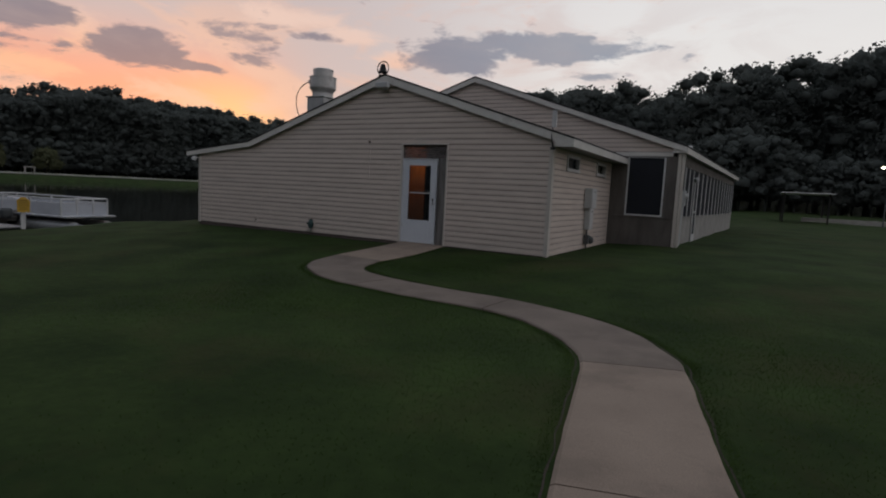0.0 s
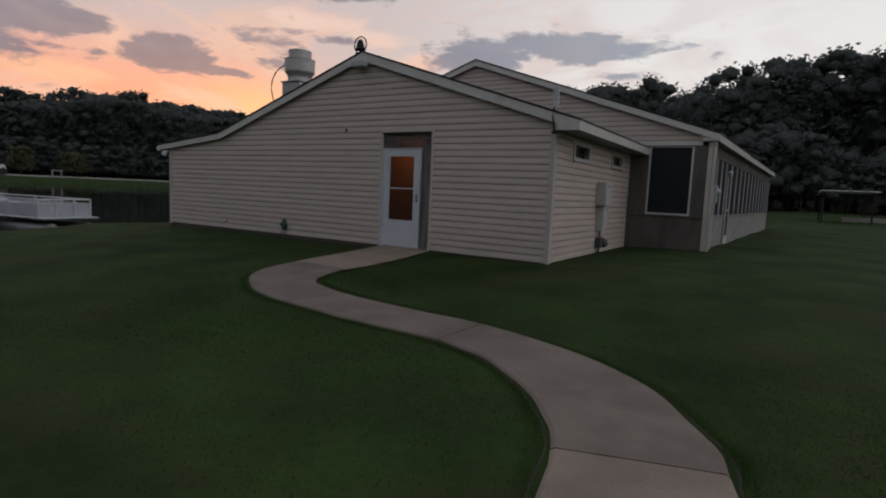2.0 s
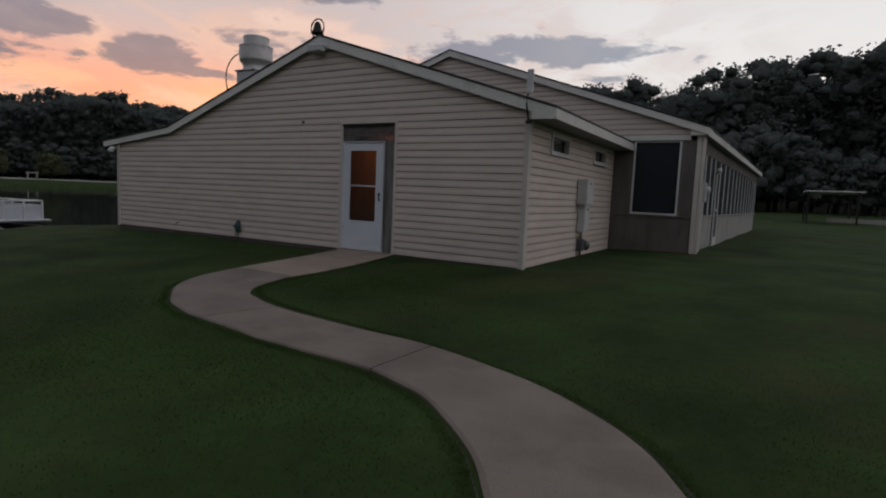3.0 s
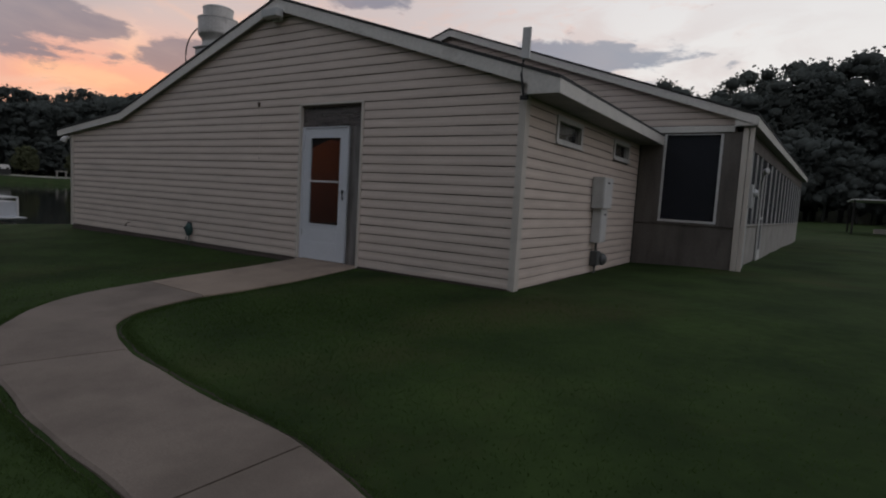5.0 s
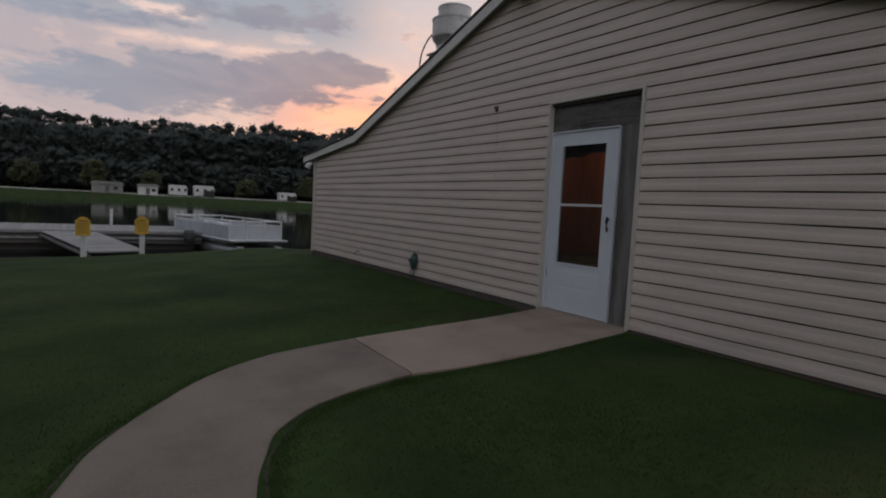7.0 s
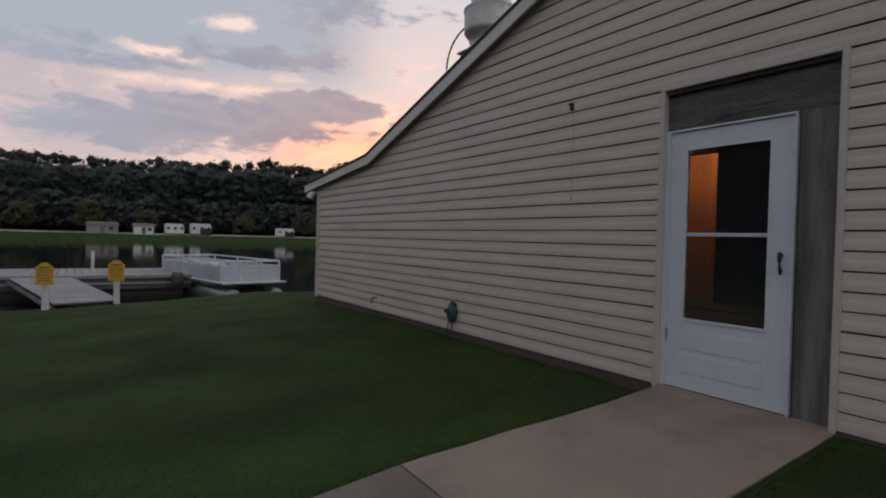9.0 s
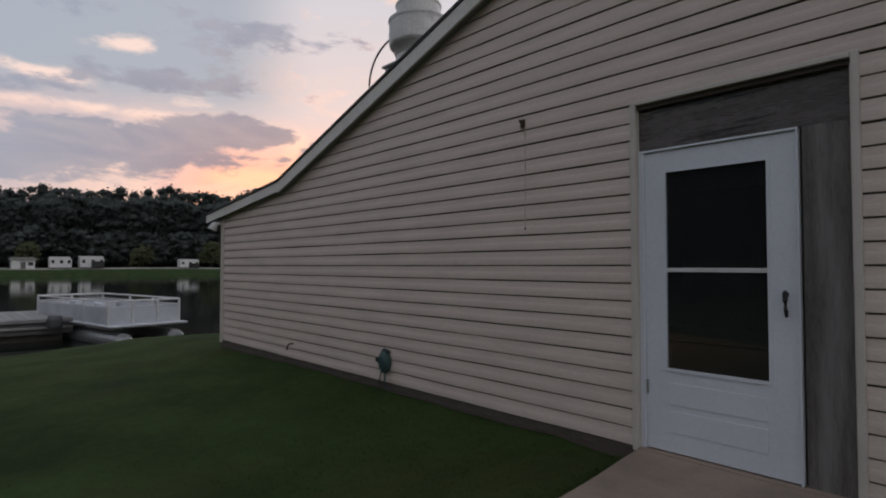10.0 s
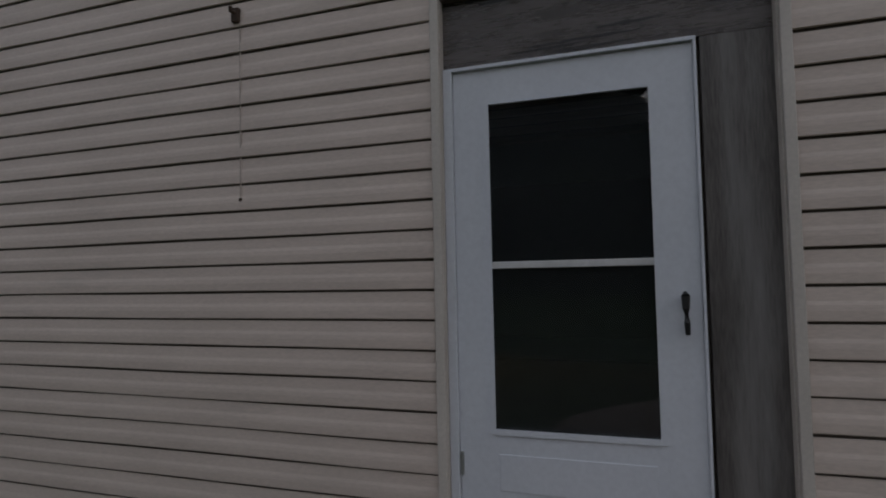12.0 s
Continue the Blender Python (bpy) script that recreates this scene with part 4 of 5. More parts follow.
    m = empty("electric_meter", "grey electric meter box on the porch corner", "meter box")
    mx = side_pt(5.8)
    part("box", box(mx + 0.001, mx + 0.14, 5.72, 6.02, 1.22, 1.66, 0.012), GREYBOX, m)
    part("conduit", tube([(mx + 0.06, 5.87, 1.23), (mx + 0.06, 5.87, 0.0)], 0.025, 8), GREYBOX, m)
    piece = part("dial", lathe([(0.0, 0), (0.075, 0), (0.08, 0.05), (0.06, 0.09), (0.0, 0.1)], 0, 0, 16), GREYBOX, m)
    piece.matrix_basis = pose(mx + 0.13, 5.87, 1.5, 0, 90, 0)
    lamp = empty("porch_light", "round white porch light beside the screen door", "light")
    lx = side_pt(8.1, 0.013)
    part("globe", lathe([(0.0, 2.0), (0.05, 2.01), (0.075, 2.07), (0.05, 2.13), (0.0, 2.14)], lx + 0.08, 8.14, 14), WHITE, lamp, smooth=True)
    part("bracket", box(lx, lx + 0.05, 8.11, 8.17, 2.04, 2.1), WHITE, lamp)
    dsp = empty("downspout", "pale square downspout at the porch corner", "downspout")
    part("pipe", box(SIDE0[0] + 0.06, SIDE0[0] + 0.13, HY - 0.03, HY + 0.05, -0.02, 2.66, 0.008), TRIM, dsp)


build_hall()


# ---- things on the wing ----
def build_fan():
    cx, cy = -3.29, 0.8
    zr = roof_z(cx)
    f = empty("exhaust_fan", "spun aluminium kitchen exhaust fan on a roof curb", "exhaust fan", at=(-0.06, 0, -0.08))
    part("curb", box(cx - 0.30, cx + 0.30, cy - 0.30, cy + 0.30, zr - 0.25, 3.80, 0.015), STEEL, f, "dull galvanised curb")
    part("base_flange", box(cx - 0.33, cx + 0.33, cy - 0.33, cy + 0.33, 3.801, 3.835, 0.01), STEEL, f)
    part("throat", lathe([(0.29, 3.836), (0.285, 3.93), (0.30, 3.97), (0.28, 3.975)], cx, cy, 32), ALU, f)
    drum = part("wind_band", lathe([(0.29, 3.971), (0.31, 4.0), (0.355, 4.05), (0.366, 4.08), (0.368, 4.36), (0.378, 4.365), (0.378, 4.385), (0.35, 4.39), (0.28, 4.388)], cx, cy, 36), ALU, f)
    part("motor_cap", lathe([(0.275, 4.389), (0.28, 4.565), (0.29, 4.57), (0.288, 4.59), (0.25, 4.612), (0.12, 4.625), (0.0, 4.628)], cx, cy, 32), ALU, f)
    part("band", lathe([(0.369, 4.345), (0.374, 4.345), (0.374, 4.36), (0.369, 4.36)], cx, cy, 36), STEEL, drum)
    y = cy - 0.12
    ctl = [Vector((cx - 0.36, y, 4.27)), Vector((cx - 0.74, y, 4.24)), Vector((cx - 1.10, y, 3.95)), Vector((cx - 0.98, y, 3.45)), Vector((cx - 0.62, y, roof_z(cx - 0.62) + 0.32)), Vector((cx - 0.58, y, roof_z(cx - 0.58) - 0.02))]
    pts = []
    for i in range(25):
        q, t = list(ctl), i / 24
        while len(q) > 1:
            q = [a.lerp(b, t) for a, b in zip(q, q[1:])]
        pts.append(q[0])
    part("conduit", tube(pts, 0.013, 8), BLACK, f, "looping black flexible conduit")
    part("junction_box", box(cx - 0.41, cx - 0.36, y - 0.04, y + 0.04, 4.22, 4.32, 0.006), STEEL, drum)


build_fan()


def build_bell():
    cx, cy, z = -0.68, -0.02, roof_z(-0.68) - 0.02
    b = empty("dinner_bell", "black cast-iron bell in a yoke on the roof peak", "bell")
    part("foot", box(cx - 0.09, cx + 0.09, cy - 0.06, cy + 0.06, z, z + 0.05, 0.008), IRON, b)
    ring = []
    for i in range(21):
        a = -math.pi * 0.35 + (math.pi * 1.7) * i / 20
        ring.append((cx + 0.165 * math.cos(a), cy, z + 0.215 + 0.165 * math.sin(a)))
    part("yoke", tube(ring, 0.014, 8), IRON, b)
    part("bell", lathe([(0.0, z + 0.33), (0.03, z + 0.325), (0.06, z + 0.29), (0.075, z + 0.22), (0.095, z + 0.15), (0.125, z + 0.11), (0.12, z + 0.105), (0.08, z + 0.14), (0.0, z + 0.15)], cx, cy, 24), IRON, b, smooth=True)
    part("clapper", lathe([(0.0, z + 0.2), (0.012, z + 0.19), (0.012, z + 0.11), (0.03, z + 0.09), (0.0, z + 0.065)], cx, cy, 10), IRON, b)
    fl = empty("gable_light", "small grey flood light under the roof peak", "light")
    part("housing", box(cx - 0.06, cx + 0.30, -0.25, -0.10, 3.72, 3.85, 0.02), GREYBOX, fl)
    part("mount", box(cx + 0.02, cx + 0.20, -0.099, -0.0225, 3.70, 3.83, 0.006), GREYBOX, fl)


build_bell()


def build_antenna():
    a = empty("antenna_panel", "white antenna panel on a bent black bracket at the eave", "antenna")
    part("panel", box(3.80, 3.90, -0.20, -0.165, 2.72, 3.07, 0.006), WHITE, a)
    part("bracket", tube([(3.83, -0.122, 2.30), (3.82, -0.15, 2.42), (3.80, -0.16, 2.55), (3.81, -0.15, 2.70), (3.82, -0.155, 2.85)], 0.014, 8), BLACK, a, "bent black pole")
    part("mount_plate", box(3.78, 3.88, -0.125, -0.09, 2.27, 2.32, 0.004), BLACK, a)


build_antenna()


def build_boxes():
    for z0, z1, y0, y1, d, lab in ((1.05, 1.55, 2.60, 3.04, 0.19, "grey electrical panel mounted on the siding"), (0.50, 1.045, 2.70, 3.02, 0.14, "pale electrical box below the panel on the siding")):
        e = empty("electrical_box", lab, "electrical box", group="electrical boxes")
        x = WX1 + 0.022
        part("body", box(x, x + d, y0, y1, z0, z1, 0.008), GREYBOX, e)
        cover = part("cover", box(x + d + 0.001, x + d + 0.012, y0 + 0.012, y1 - 0.012, z0 + 0.012, z1 - 0.012, 0.004), WHITE, e)
        part("latch", box(x + d + 0.0125, x + d + 0.022, y0 + 0.15, y0 + 0.24, z1 - 0.10, z1 - 0.075, 0.002), BLACK, cover)
    g = empty("gas_regulator", "dark grey gas regulator and pipe on the wall", "gas meter")
    x = WX1 + 0.022
    part("riser", tube([(x + 0.05, 2.86, -0.1), (x + 0.05, 2.86, 0.5)], 0.02, 8), METER, g)
    part("body", box(x + 0.001, x + 0.12, 2.74, 2.94, 0.12, 0.36, 0.02), METER, g)
    piece = part("dome", lathe([(0.0, 0), (0.1, 0.0), (0.1, 0.03), (0.05, 0.08), (0.0, 0.09)], 0, 0, 16), METER, g)
    piece.matrix_basis = pose(x + 0.121, 2.98, 0.22, 0, 90, 0)
    part("pipe", tube([(x + 0.06, 2.93, 0.24), (x + 0.06, 3.2, 0.24), (x + 0.04, 3.22, 0.3)], 0.018, 8), METER, g)


build_boxes()


def build_small():
    t = empty("tap_cover", "dark green insulated tap cover over a wall tap", "tap cover")
    cx = -2.89
    piece = part("cover", lathe([(0.0, 0), (0.075, 0.0), (0.085, 0.02), (0.08, 0.06), (0.05, 0.085), (0.0, 0.09)], 0, 0, 18), TEAL, t)
    piece.matrix_basis = pose(cx, -0.012, 0.225, 90, 0, 0) @ Matrix.Diagonal((1.0, 1.45, 1.0, 1))
    piece = part("handle", lathe([(0.0, 0), (0.028, 0), (0.028, 0.03), (0.0, 0.032)], 0, 0, 12), BLACK, t)
    piece.matrix_basis = pose(cx - 0.095, -0.05, 0.24, 90, 0, 0)
    part("strap", tube([(cx - 0.05, -0.05, 0.13), (cx - 0.075, -0.06, 0.03), (cx - 0.085, -0.05, -0.06)], 0.007, 6), BLACK, t)
    part("strap", tube([(cx + 0.02, -0.06, 0.12), (cx + 0.035, -0.07, 0.02), (cx + 0.03, -0.06, -0.06)], 0.010, 6), TEAL, t)
    part("hood", tube([(cx - 0.06, -0.03, 0.33), (cx, -0.05, 0.355), (cx + 0.06, -0.03, 0.33)], 0.02, 8), BLACK, t)
    s = empty("wall_tap", "small brass-brown wall tap low on the siding", "tap")
    part("spout", tube([(-5.01, -0.015, 0.2), (-5.01, -0.07, 0.2), (-5.01, -0.1, 0.17), (-5.01, -0.105, 0.12)], 0.012, 8), RUST, s)
    part("wheel", lathe([(0.0, 0.0), (0.03, 0.0), (0.03, 0.012), (0.0, 0.012)], -5.01, -0.06, 12), RUST, s)
    n = empty("rusty_hook", "small rusty hook on the siding above a drip stain", "hook")
    part("plate", box(-1.025, -0.985, -0.034, -0.008, 2.40, 2.47, 0.006), RUST, n)
    part("peg", tube([(-1.005, -0.03, 2.445), (-1.005, -0.06, 2.44), (-1.0, -0.065, 2.46)], 0.009, 6), RUST, n)
    for z0, z1 in ((1.57, 2.395),):
        part("drip_stain", box(-0.991, -0.985, -0.0147, -0.0105, z0, z1), STAINED, n, "thin brown drip stain")
    part("rust_spot", box(-0.997, -0.980, -0.0175, -0.0105, 1.55, 1.566, 0.002), RUST, n)
    e = empty("corner_light", "small white flood light under the low eave", "light")
    part("mount", box(-7.70, -7.62, -0.09, -0.03, 1.94, 2.0, 0.005), WHITE, e)
    piece = part("head", lathe([(0.0, 0), (0.04, 0.0), (0.065, 0.05), (0.07, 0.12), (0.0, 0.125)], 0, 0, 16), WHITE, e)
    piece.matrix_basis = pose(-7.66, -0.1, 1.98, 160, 20, 0)


build_small()


# ---- lakeside ----
def build_sign(x, y, z, rz):
    s = empty("dock_sign", "yellow arched notice board on a white post by the gangway", "sign", at=(x, y, z), rz=rz, group="dock signs")
    part("post", box(-0.055, 0.055, -0.055, 0.055, -0.12, 0.62, 0.006), WHITE, s)
    pts = [(-0.155, 0.50), (0.155, 0.50), (0.16, 0.86)] + [(0.10 * math.cos(a), 0.895 + 0.06 * math.sin(a)) for a in np.linspace(0, math.pi, 9)] + [(-0.16, 0.86)]
    board_ = prism([(p[0], p[1] - 0.0) for p in pts], "y", -0.085, -0.057)
    plate = part("board", board_, YELLOW, s, "yellow board with arched top")
    for i, (w, h) in enumerate(((0.2, 0.025), (0.26, 0.014), (0.24, 0.014), (0.27, 0.014), (0.18, 0.014), (0.22, 0.014))):
        zz = 0.84 - i * 0.052
        part("text_line", box(-w / 2, w / 2, -0.0885, -0.0855, zz, zz + h), INK, plate, "unreadable dark line of writing")
    return s


for sx, sy, rz in ((-11.16, -4.41, 78), (-11.52, -3.13, 78)):
    build_sign(sx, sy, ground_z(sx, sy) + 0.02, rz)


def build_dock():
    g = empty("gangway", "pale grey gangway sloping from the bank down to the dock", "gangway")
    a0, a1 = Vector((-11.25, -4.28, -0.40)), Vector((-11.6, -3.05, -0.40))
    b0, b1 = Vector((-18.2, -5.55, -0.34)), Vector((-18.4, -4.0, -0.34))
    n = 36
    for i in range(n):
        f0, f1 = i / n, (i + 0.94) / n
        q = [a0.lerp(b0, f0), a1.lerp(b1, f0), a1.lerp(b1, f1), a0.lerp(b0, f1)]
        bm = bmesh.new()
        top = [bm.verts.new(p) for p in q]
        low = [bm.verts.new(p - Vector((0, 0, 0.035))) for p in q]
        bm.faces.new(top)
        bm.faces.new(low)
        for k in range(4):
            bm.faces.new((top[k], top[(k + 1) % 4], low[(k + 1) % 4], low[k]))
        part("plank", bm, PLANK, g)
    for p, q in ((a0, b0), (a1, b1)):
        d = Vector((0, 0, 0.14))
        part("stringer", tube([p - d, q - d], 0.06, 6), DECKSIDE, g)
    d = empty("floating_dock", "pale grey plank dock floating on the lake", "dock")
    n = 40
    for i in range(n):
        y0 = -9.5 + 9.0 * i / n
        part("plank", box(-22.0, -18.1, y0, y0 + 0.212, -0.335, -0.30), PLANK, d)
    part("rim", box(-18.09, -18.0, -9.5, -0.5, -0.41, -0.31, 0.01), PLANK, d, "pale rub rail")
    part("rim", box(-18.085, -18.02, -9.5, -0.5, -0.60, -0.53, 0.01), PLANK, d, "pale lower rail")
    part("beam", box(-18.2, -18.091, -9.5, -0.5, -0.75, -0.42), DECKSIDE, d)
    part("float", box(-21.8, -18.4, -9.3, -0.7, -1.25, -0.5), DECKSIDE, d, "dark floats")
    part("mooring_post", tube([(-22.2, -3.3, -1.4), (-22.2, -3.3, 0.35)], 0.06, 10), WHITE, d, "white mooring post")
    part("fender", lathe([(0.0, -0.62), (0.16, -0.6), (0.2, -0.5), (0.2, -0.3), (0.16, -0.2), (0.0, -0.19)], -17.75, -1.0, 16), METER, d, "dark round fender")


build_dock()


def build_boat():
    """Pontoon boat; its own axes: x towards the stern, y across."""
    b = empty("pontoon_boat", "white pontoon boat with railings moored at the dock", "boat", at=(-15.5, 0.98, 0), rz=180 + 10.5)
    L_, W_ = 5.9, 2.15
    h = W_ / 2
    part("deck", box(0.0, L_, -h, h, -0.47, -0.40, 0.012), BOATW, b)
    part("deck_trim", box(-0.03, L_ + 0.02, -h - 0.02, h + 0.02, -0.445, -0.415, 0.006), STEEL, b)
    for y in (-0.72, 0.72):
        part("pontoon", join(tube([(0.0, y, -0.86), (L_ - 0.1, y, -0.86)], 0.25, 16), tube([(0.0, y, -0.86), (-0.2, y, -0.82), (-0.42, y, -0.72)], 0.25, 16, r_end=0.03)), STEEL, b, "dull aluminium float")
    zt = 0.26

    def rail(p, q):
        part("top_rail", tube([(*p, zt), (*q, zt)], 0.028, 8), WHITE, b)
        part("lower_rail", tube([(*p, zt - 0.16), (*q, zt - 0.16)], 0.018, 8), WHITE, b)

    def panel(p, q):
        d = Vector((q[0] - p[0], q[1] - p[1], 0))
        nrm = Vector((-d.y, d.x, 0)).normalized() * 0.008
        bm = prism([(p[0] + nrm.x, p[1] + nrm.y), (q[0] + nrm.x, q[1] + nrm.y), (q[0] - nrm.x, q[1] - nrm.y), (p[0] - nrm.x, p[1] - nrm.y)], "z", -0.385, zt - 0.19)
        part("side_panel", bm, BOATW, b, "pale grey fence panel")
    cs = [(0.35, -h + 0.08), (0.35, -0.35), (0.35, 0.35), (0.35, h - 0.08)]
    cs2 = [(L_ - 0.15, h - 0.08), (L_ - 0.15, -h + 0.08)]
    loop = cs + [(2.0, h - 0.08), (3.6, h - 0.08)] + cs2[:1] + [(L_ - 0.15, 0)] + cs2[1:] + [(3.6, -h + 0.08), (2.0, -h + 0.08)]
    for p, q in zip(loop, loop[1:] + loop[:1]):
        rail(p, q)
        panel(p, q)
    for p in loop:
        part("stanchion", box(p[0] - 0.03, p[0] + 0.03, p[1] - 0.03, p[1] + 0.03, -0.399, zt - 0.02, 0.005), WHITE, b)
    part("bench", box(L_ - 1.6, L_ - 0.35, -h + 0.2, -h + 0.75, -0.399, 0.0, 0.04), BOATW, b)
    part("console", box(3.2, 3.7, 0.25, 0.8, -0.399, 0.18, 0.04), BOATW, b)


build_boat()


# ---- the far shore ----
def build_camper(name, label, x, y, w, h, dark=False, roofline=False):
    c = empty(name, label, "camper", at=(x, y, ground_z(x, y)), rz=90, group="campers on the far shore")
    hw = w / 2
    body = prism([(-hw, 0.55), (hw, 0.55), (hw, h * 0.75), (hw - 0.35, h), (-hw + 0.2, h), (-hw, h * 0.9)], "y", -1.2, 1.2)
    part("body", body, WHITE, c)
    part("skirt", box(-hw + 0.1, hw - 0.1, -1.1, 1.1, 0.3, 0.549), METER, c)
    for k, s in enumerate((-0.5, 0.05, 0.55)):
        part("window", box(s * w * 0.7 - 0.3, s * w * 0.7 + 0.3, -1.215, -1.201, h * 0.5, h * 0.74), BLACK, c)
    if dark:
        part("awning", box(-0.2, hw - 0.1, -1.9, -1.202, 0.55, h * 0.62), BLACK, c, "dark awning shade")
    for sx in (-hw * 0.6, hw * 0.6):
        for sy in (-1.0, 1.0):
            part("wheel", tube([(sx, sy - 0.1, 0.36), (sx, sy + 0.1, 0.36)], 0.36, 14), BLACK, c)


build_camper("camper", "white camper van parked on the far shore", -152, 17.6, 4.2, 3.0)
build_camper("camper", "white motorhome with dark awning on the far shore", -152, 23.8, 4.9, 3.2, True)
build_camper("camper", "white van with dark side on the far shore", -152, 45.8, 4.7, 2.7, True)


def build_shed(name, label, x, y, w, h, wall):
    c = empty(name, label, "cabin", at=(x, y, ground_z(x, y)), rz=90)
    part("wall", box(-w / 2, w / 2, -1.8, 1.8, -0.4, h * 0.8), wall, c)
    part("roof", prism([(-w / 2 - 0.3, h * 0.78), (w / 2 + 0.3, h * 0.78), (w / 2 + 0.3, h * 0.84), (w / 2 - 0.2, h), (-w / 2 + 0.2, h), (-w / 2 - 0.3, h * 0.84)], "y", -2.1, 2.1), SOFFIT, c)
    part("door", box(-0.5, 0.4, -1.83, -1.801, -0.3, h * 0.65), DECKSIDE, c)
    part("window", box(w * 0.2, w * 0.2 + 0.9, -1.83, -1.801, h * 0.35, h * 0.62), BLACK, c)


build_shed("cabin", "long low brown cabin on the far shore", -154, 2.2, 6.4, 2.9, PLANK)
build_shed("cabin", "white open-sided cabin on the far shore", -153, 10.8, 4.2, 2.8, WHITE)


def build_arch():
    x, y = -150.0, 58.5
    a = empty("garden_arch", "white garden arch standing on the far bank", "arch", at=(x, y, ground_z(x, y)), rz=100)
    for s in (-1.1, 1.1):
        part("leg", box(s - 0.08, s + 0.08, -0.2, 0.2, -0.2, 1.7), BLOCK, a)
    part("lintel", box(-1.4, 1.4, -0.25, 0.25, 1.7, 1.9), BLOCK, a)
    for s in (-0.8, 0.0, 0.8):
        part("slat", box(s - 0.06, s + 0.06, -0.4, 0.4, 1.9, 1.98), BLOCK, a)


build_arch()
# pale gravel track along the far bank
me = bpy.data.meshes.new("far_track")
tv, tf = [], []
ty = np.linspace(-60, 170, 47)
for yy in ty:
    for xx in (-157.0, -147.0):
        tv.append((xx, float(yy), ground_z(xx, float(yy)) + (0.14 if xx > -150 else 0.5)))
for i in range(len(ty) - 1):
    tf.append((2 * i, 2 * i + 1, 2 * i + 3, 2 * i + 2))
me.from_pydata(tv, [], tf)
me.materials.append(GRAVEL)
tagged(new("road", me), "pale gravel track along the far bank", "road", kind="structure")


# ---- beyond the lawn to the right ----
def build_pavilion():
    p = empty("picnic_shelter", "low open shelter with a pale roof edge under the trees", "shelter", at=(10.0, 42.0, ground_z(10.0, 42) - 0.12))
    part("roof", box(-0.9, 2.75, 0, 6, 2.54, 2.62, 0.02), WHITE, p, "pale metal roof edge")
    for x in (-0.7, 2.4):
        for y in (0.3, 5.6):
            part("post", box(x - 0.06, x + 0.06, y - 0.06, y + 0.06, -0.2, 2.539), DARKWOOD, p)
    w = empty("low_wall", "low pale concrete wall at the edge of the lawn", "wall", at=(12.5, 47.0, ground_z(12.5, 47)), kind="structure")
    part("coping", box(-1.6, 9.5, -0.15, 0.15, -0.3, 0.32, 0.02), BLOCK, w)
    s = empty("street_lamp", "lit lamp on a pole at the edge of the woods", "street lamp", at=(16.2, 44.0, ground_z(16.2, 44)))
    part("pole", tube([(0, 0, -0.2), (0, 0, 4.7)], 0.06, 10, r_end=0.045), METER, s)
    part("arm", tube([(0, 0, 4.7), (-0.2, 0, 4.8), (-0.4, 0, 4.75)], 0.03, 8), METER, s)
    part("lens", lathe([(0.0, 4.55), (0.11, 4.58), (0.14, 4.66), (0.1, 4.73), (0.0, 4.74)], -0.42, 0, 16), LAMPGLOW, s, "glowing lens")


build_pavilion()


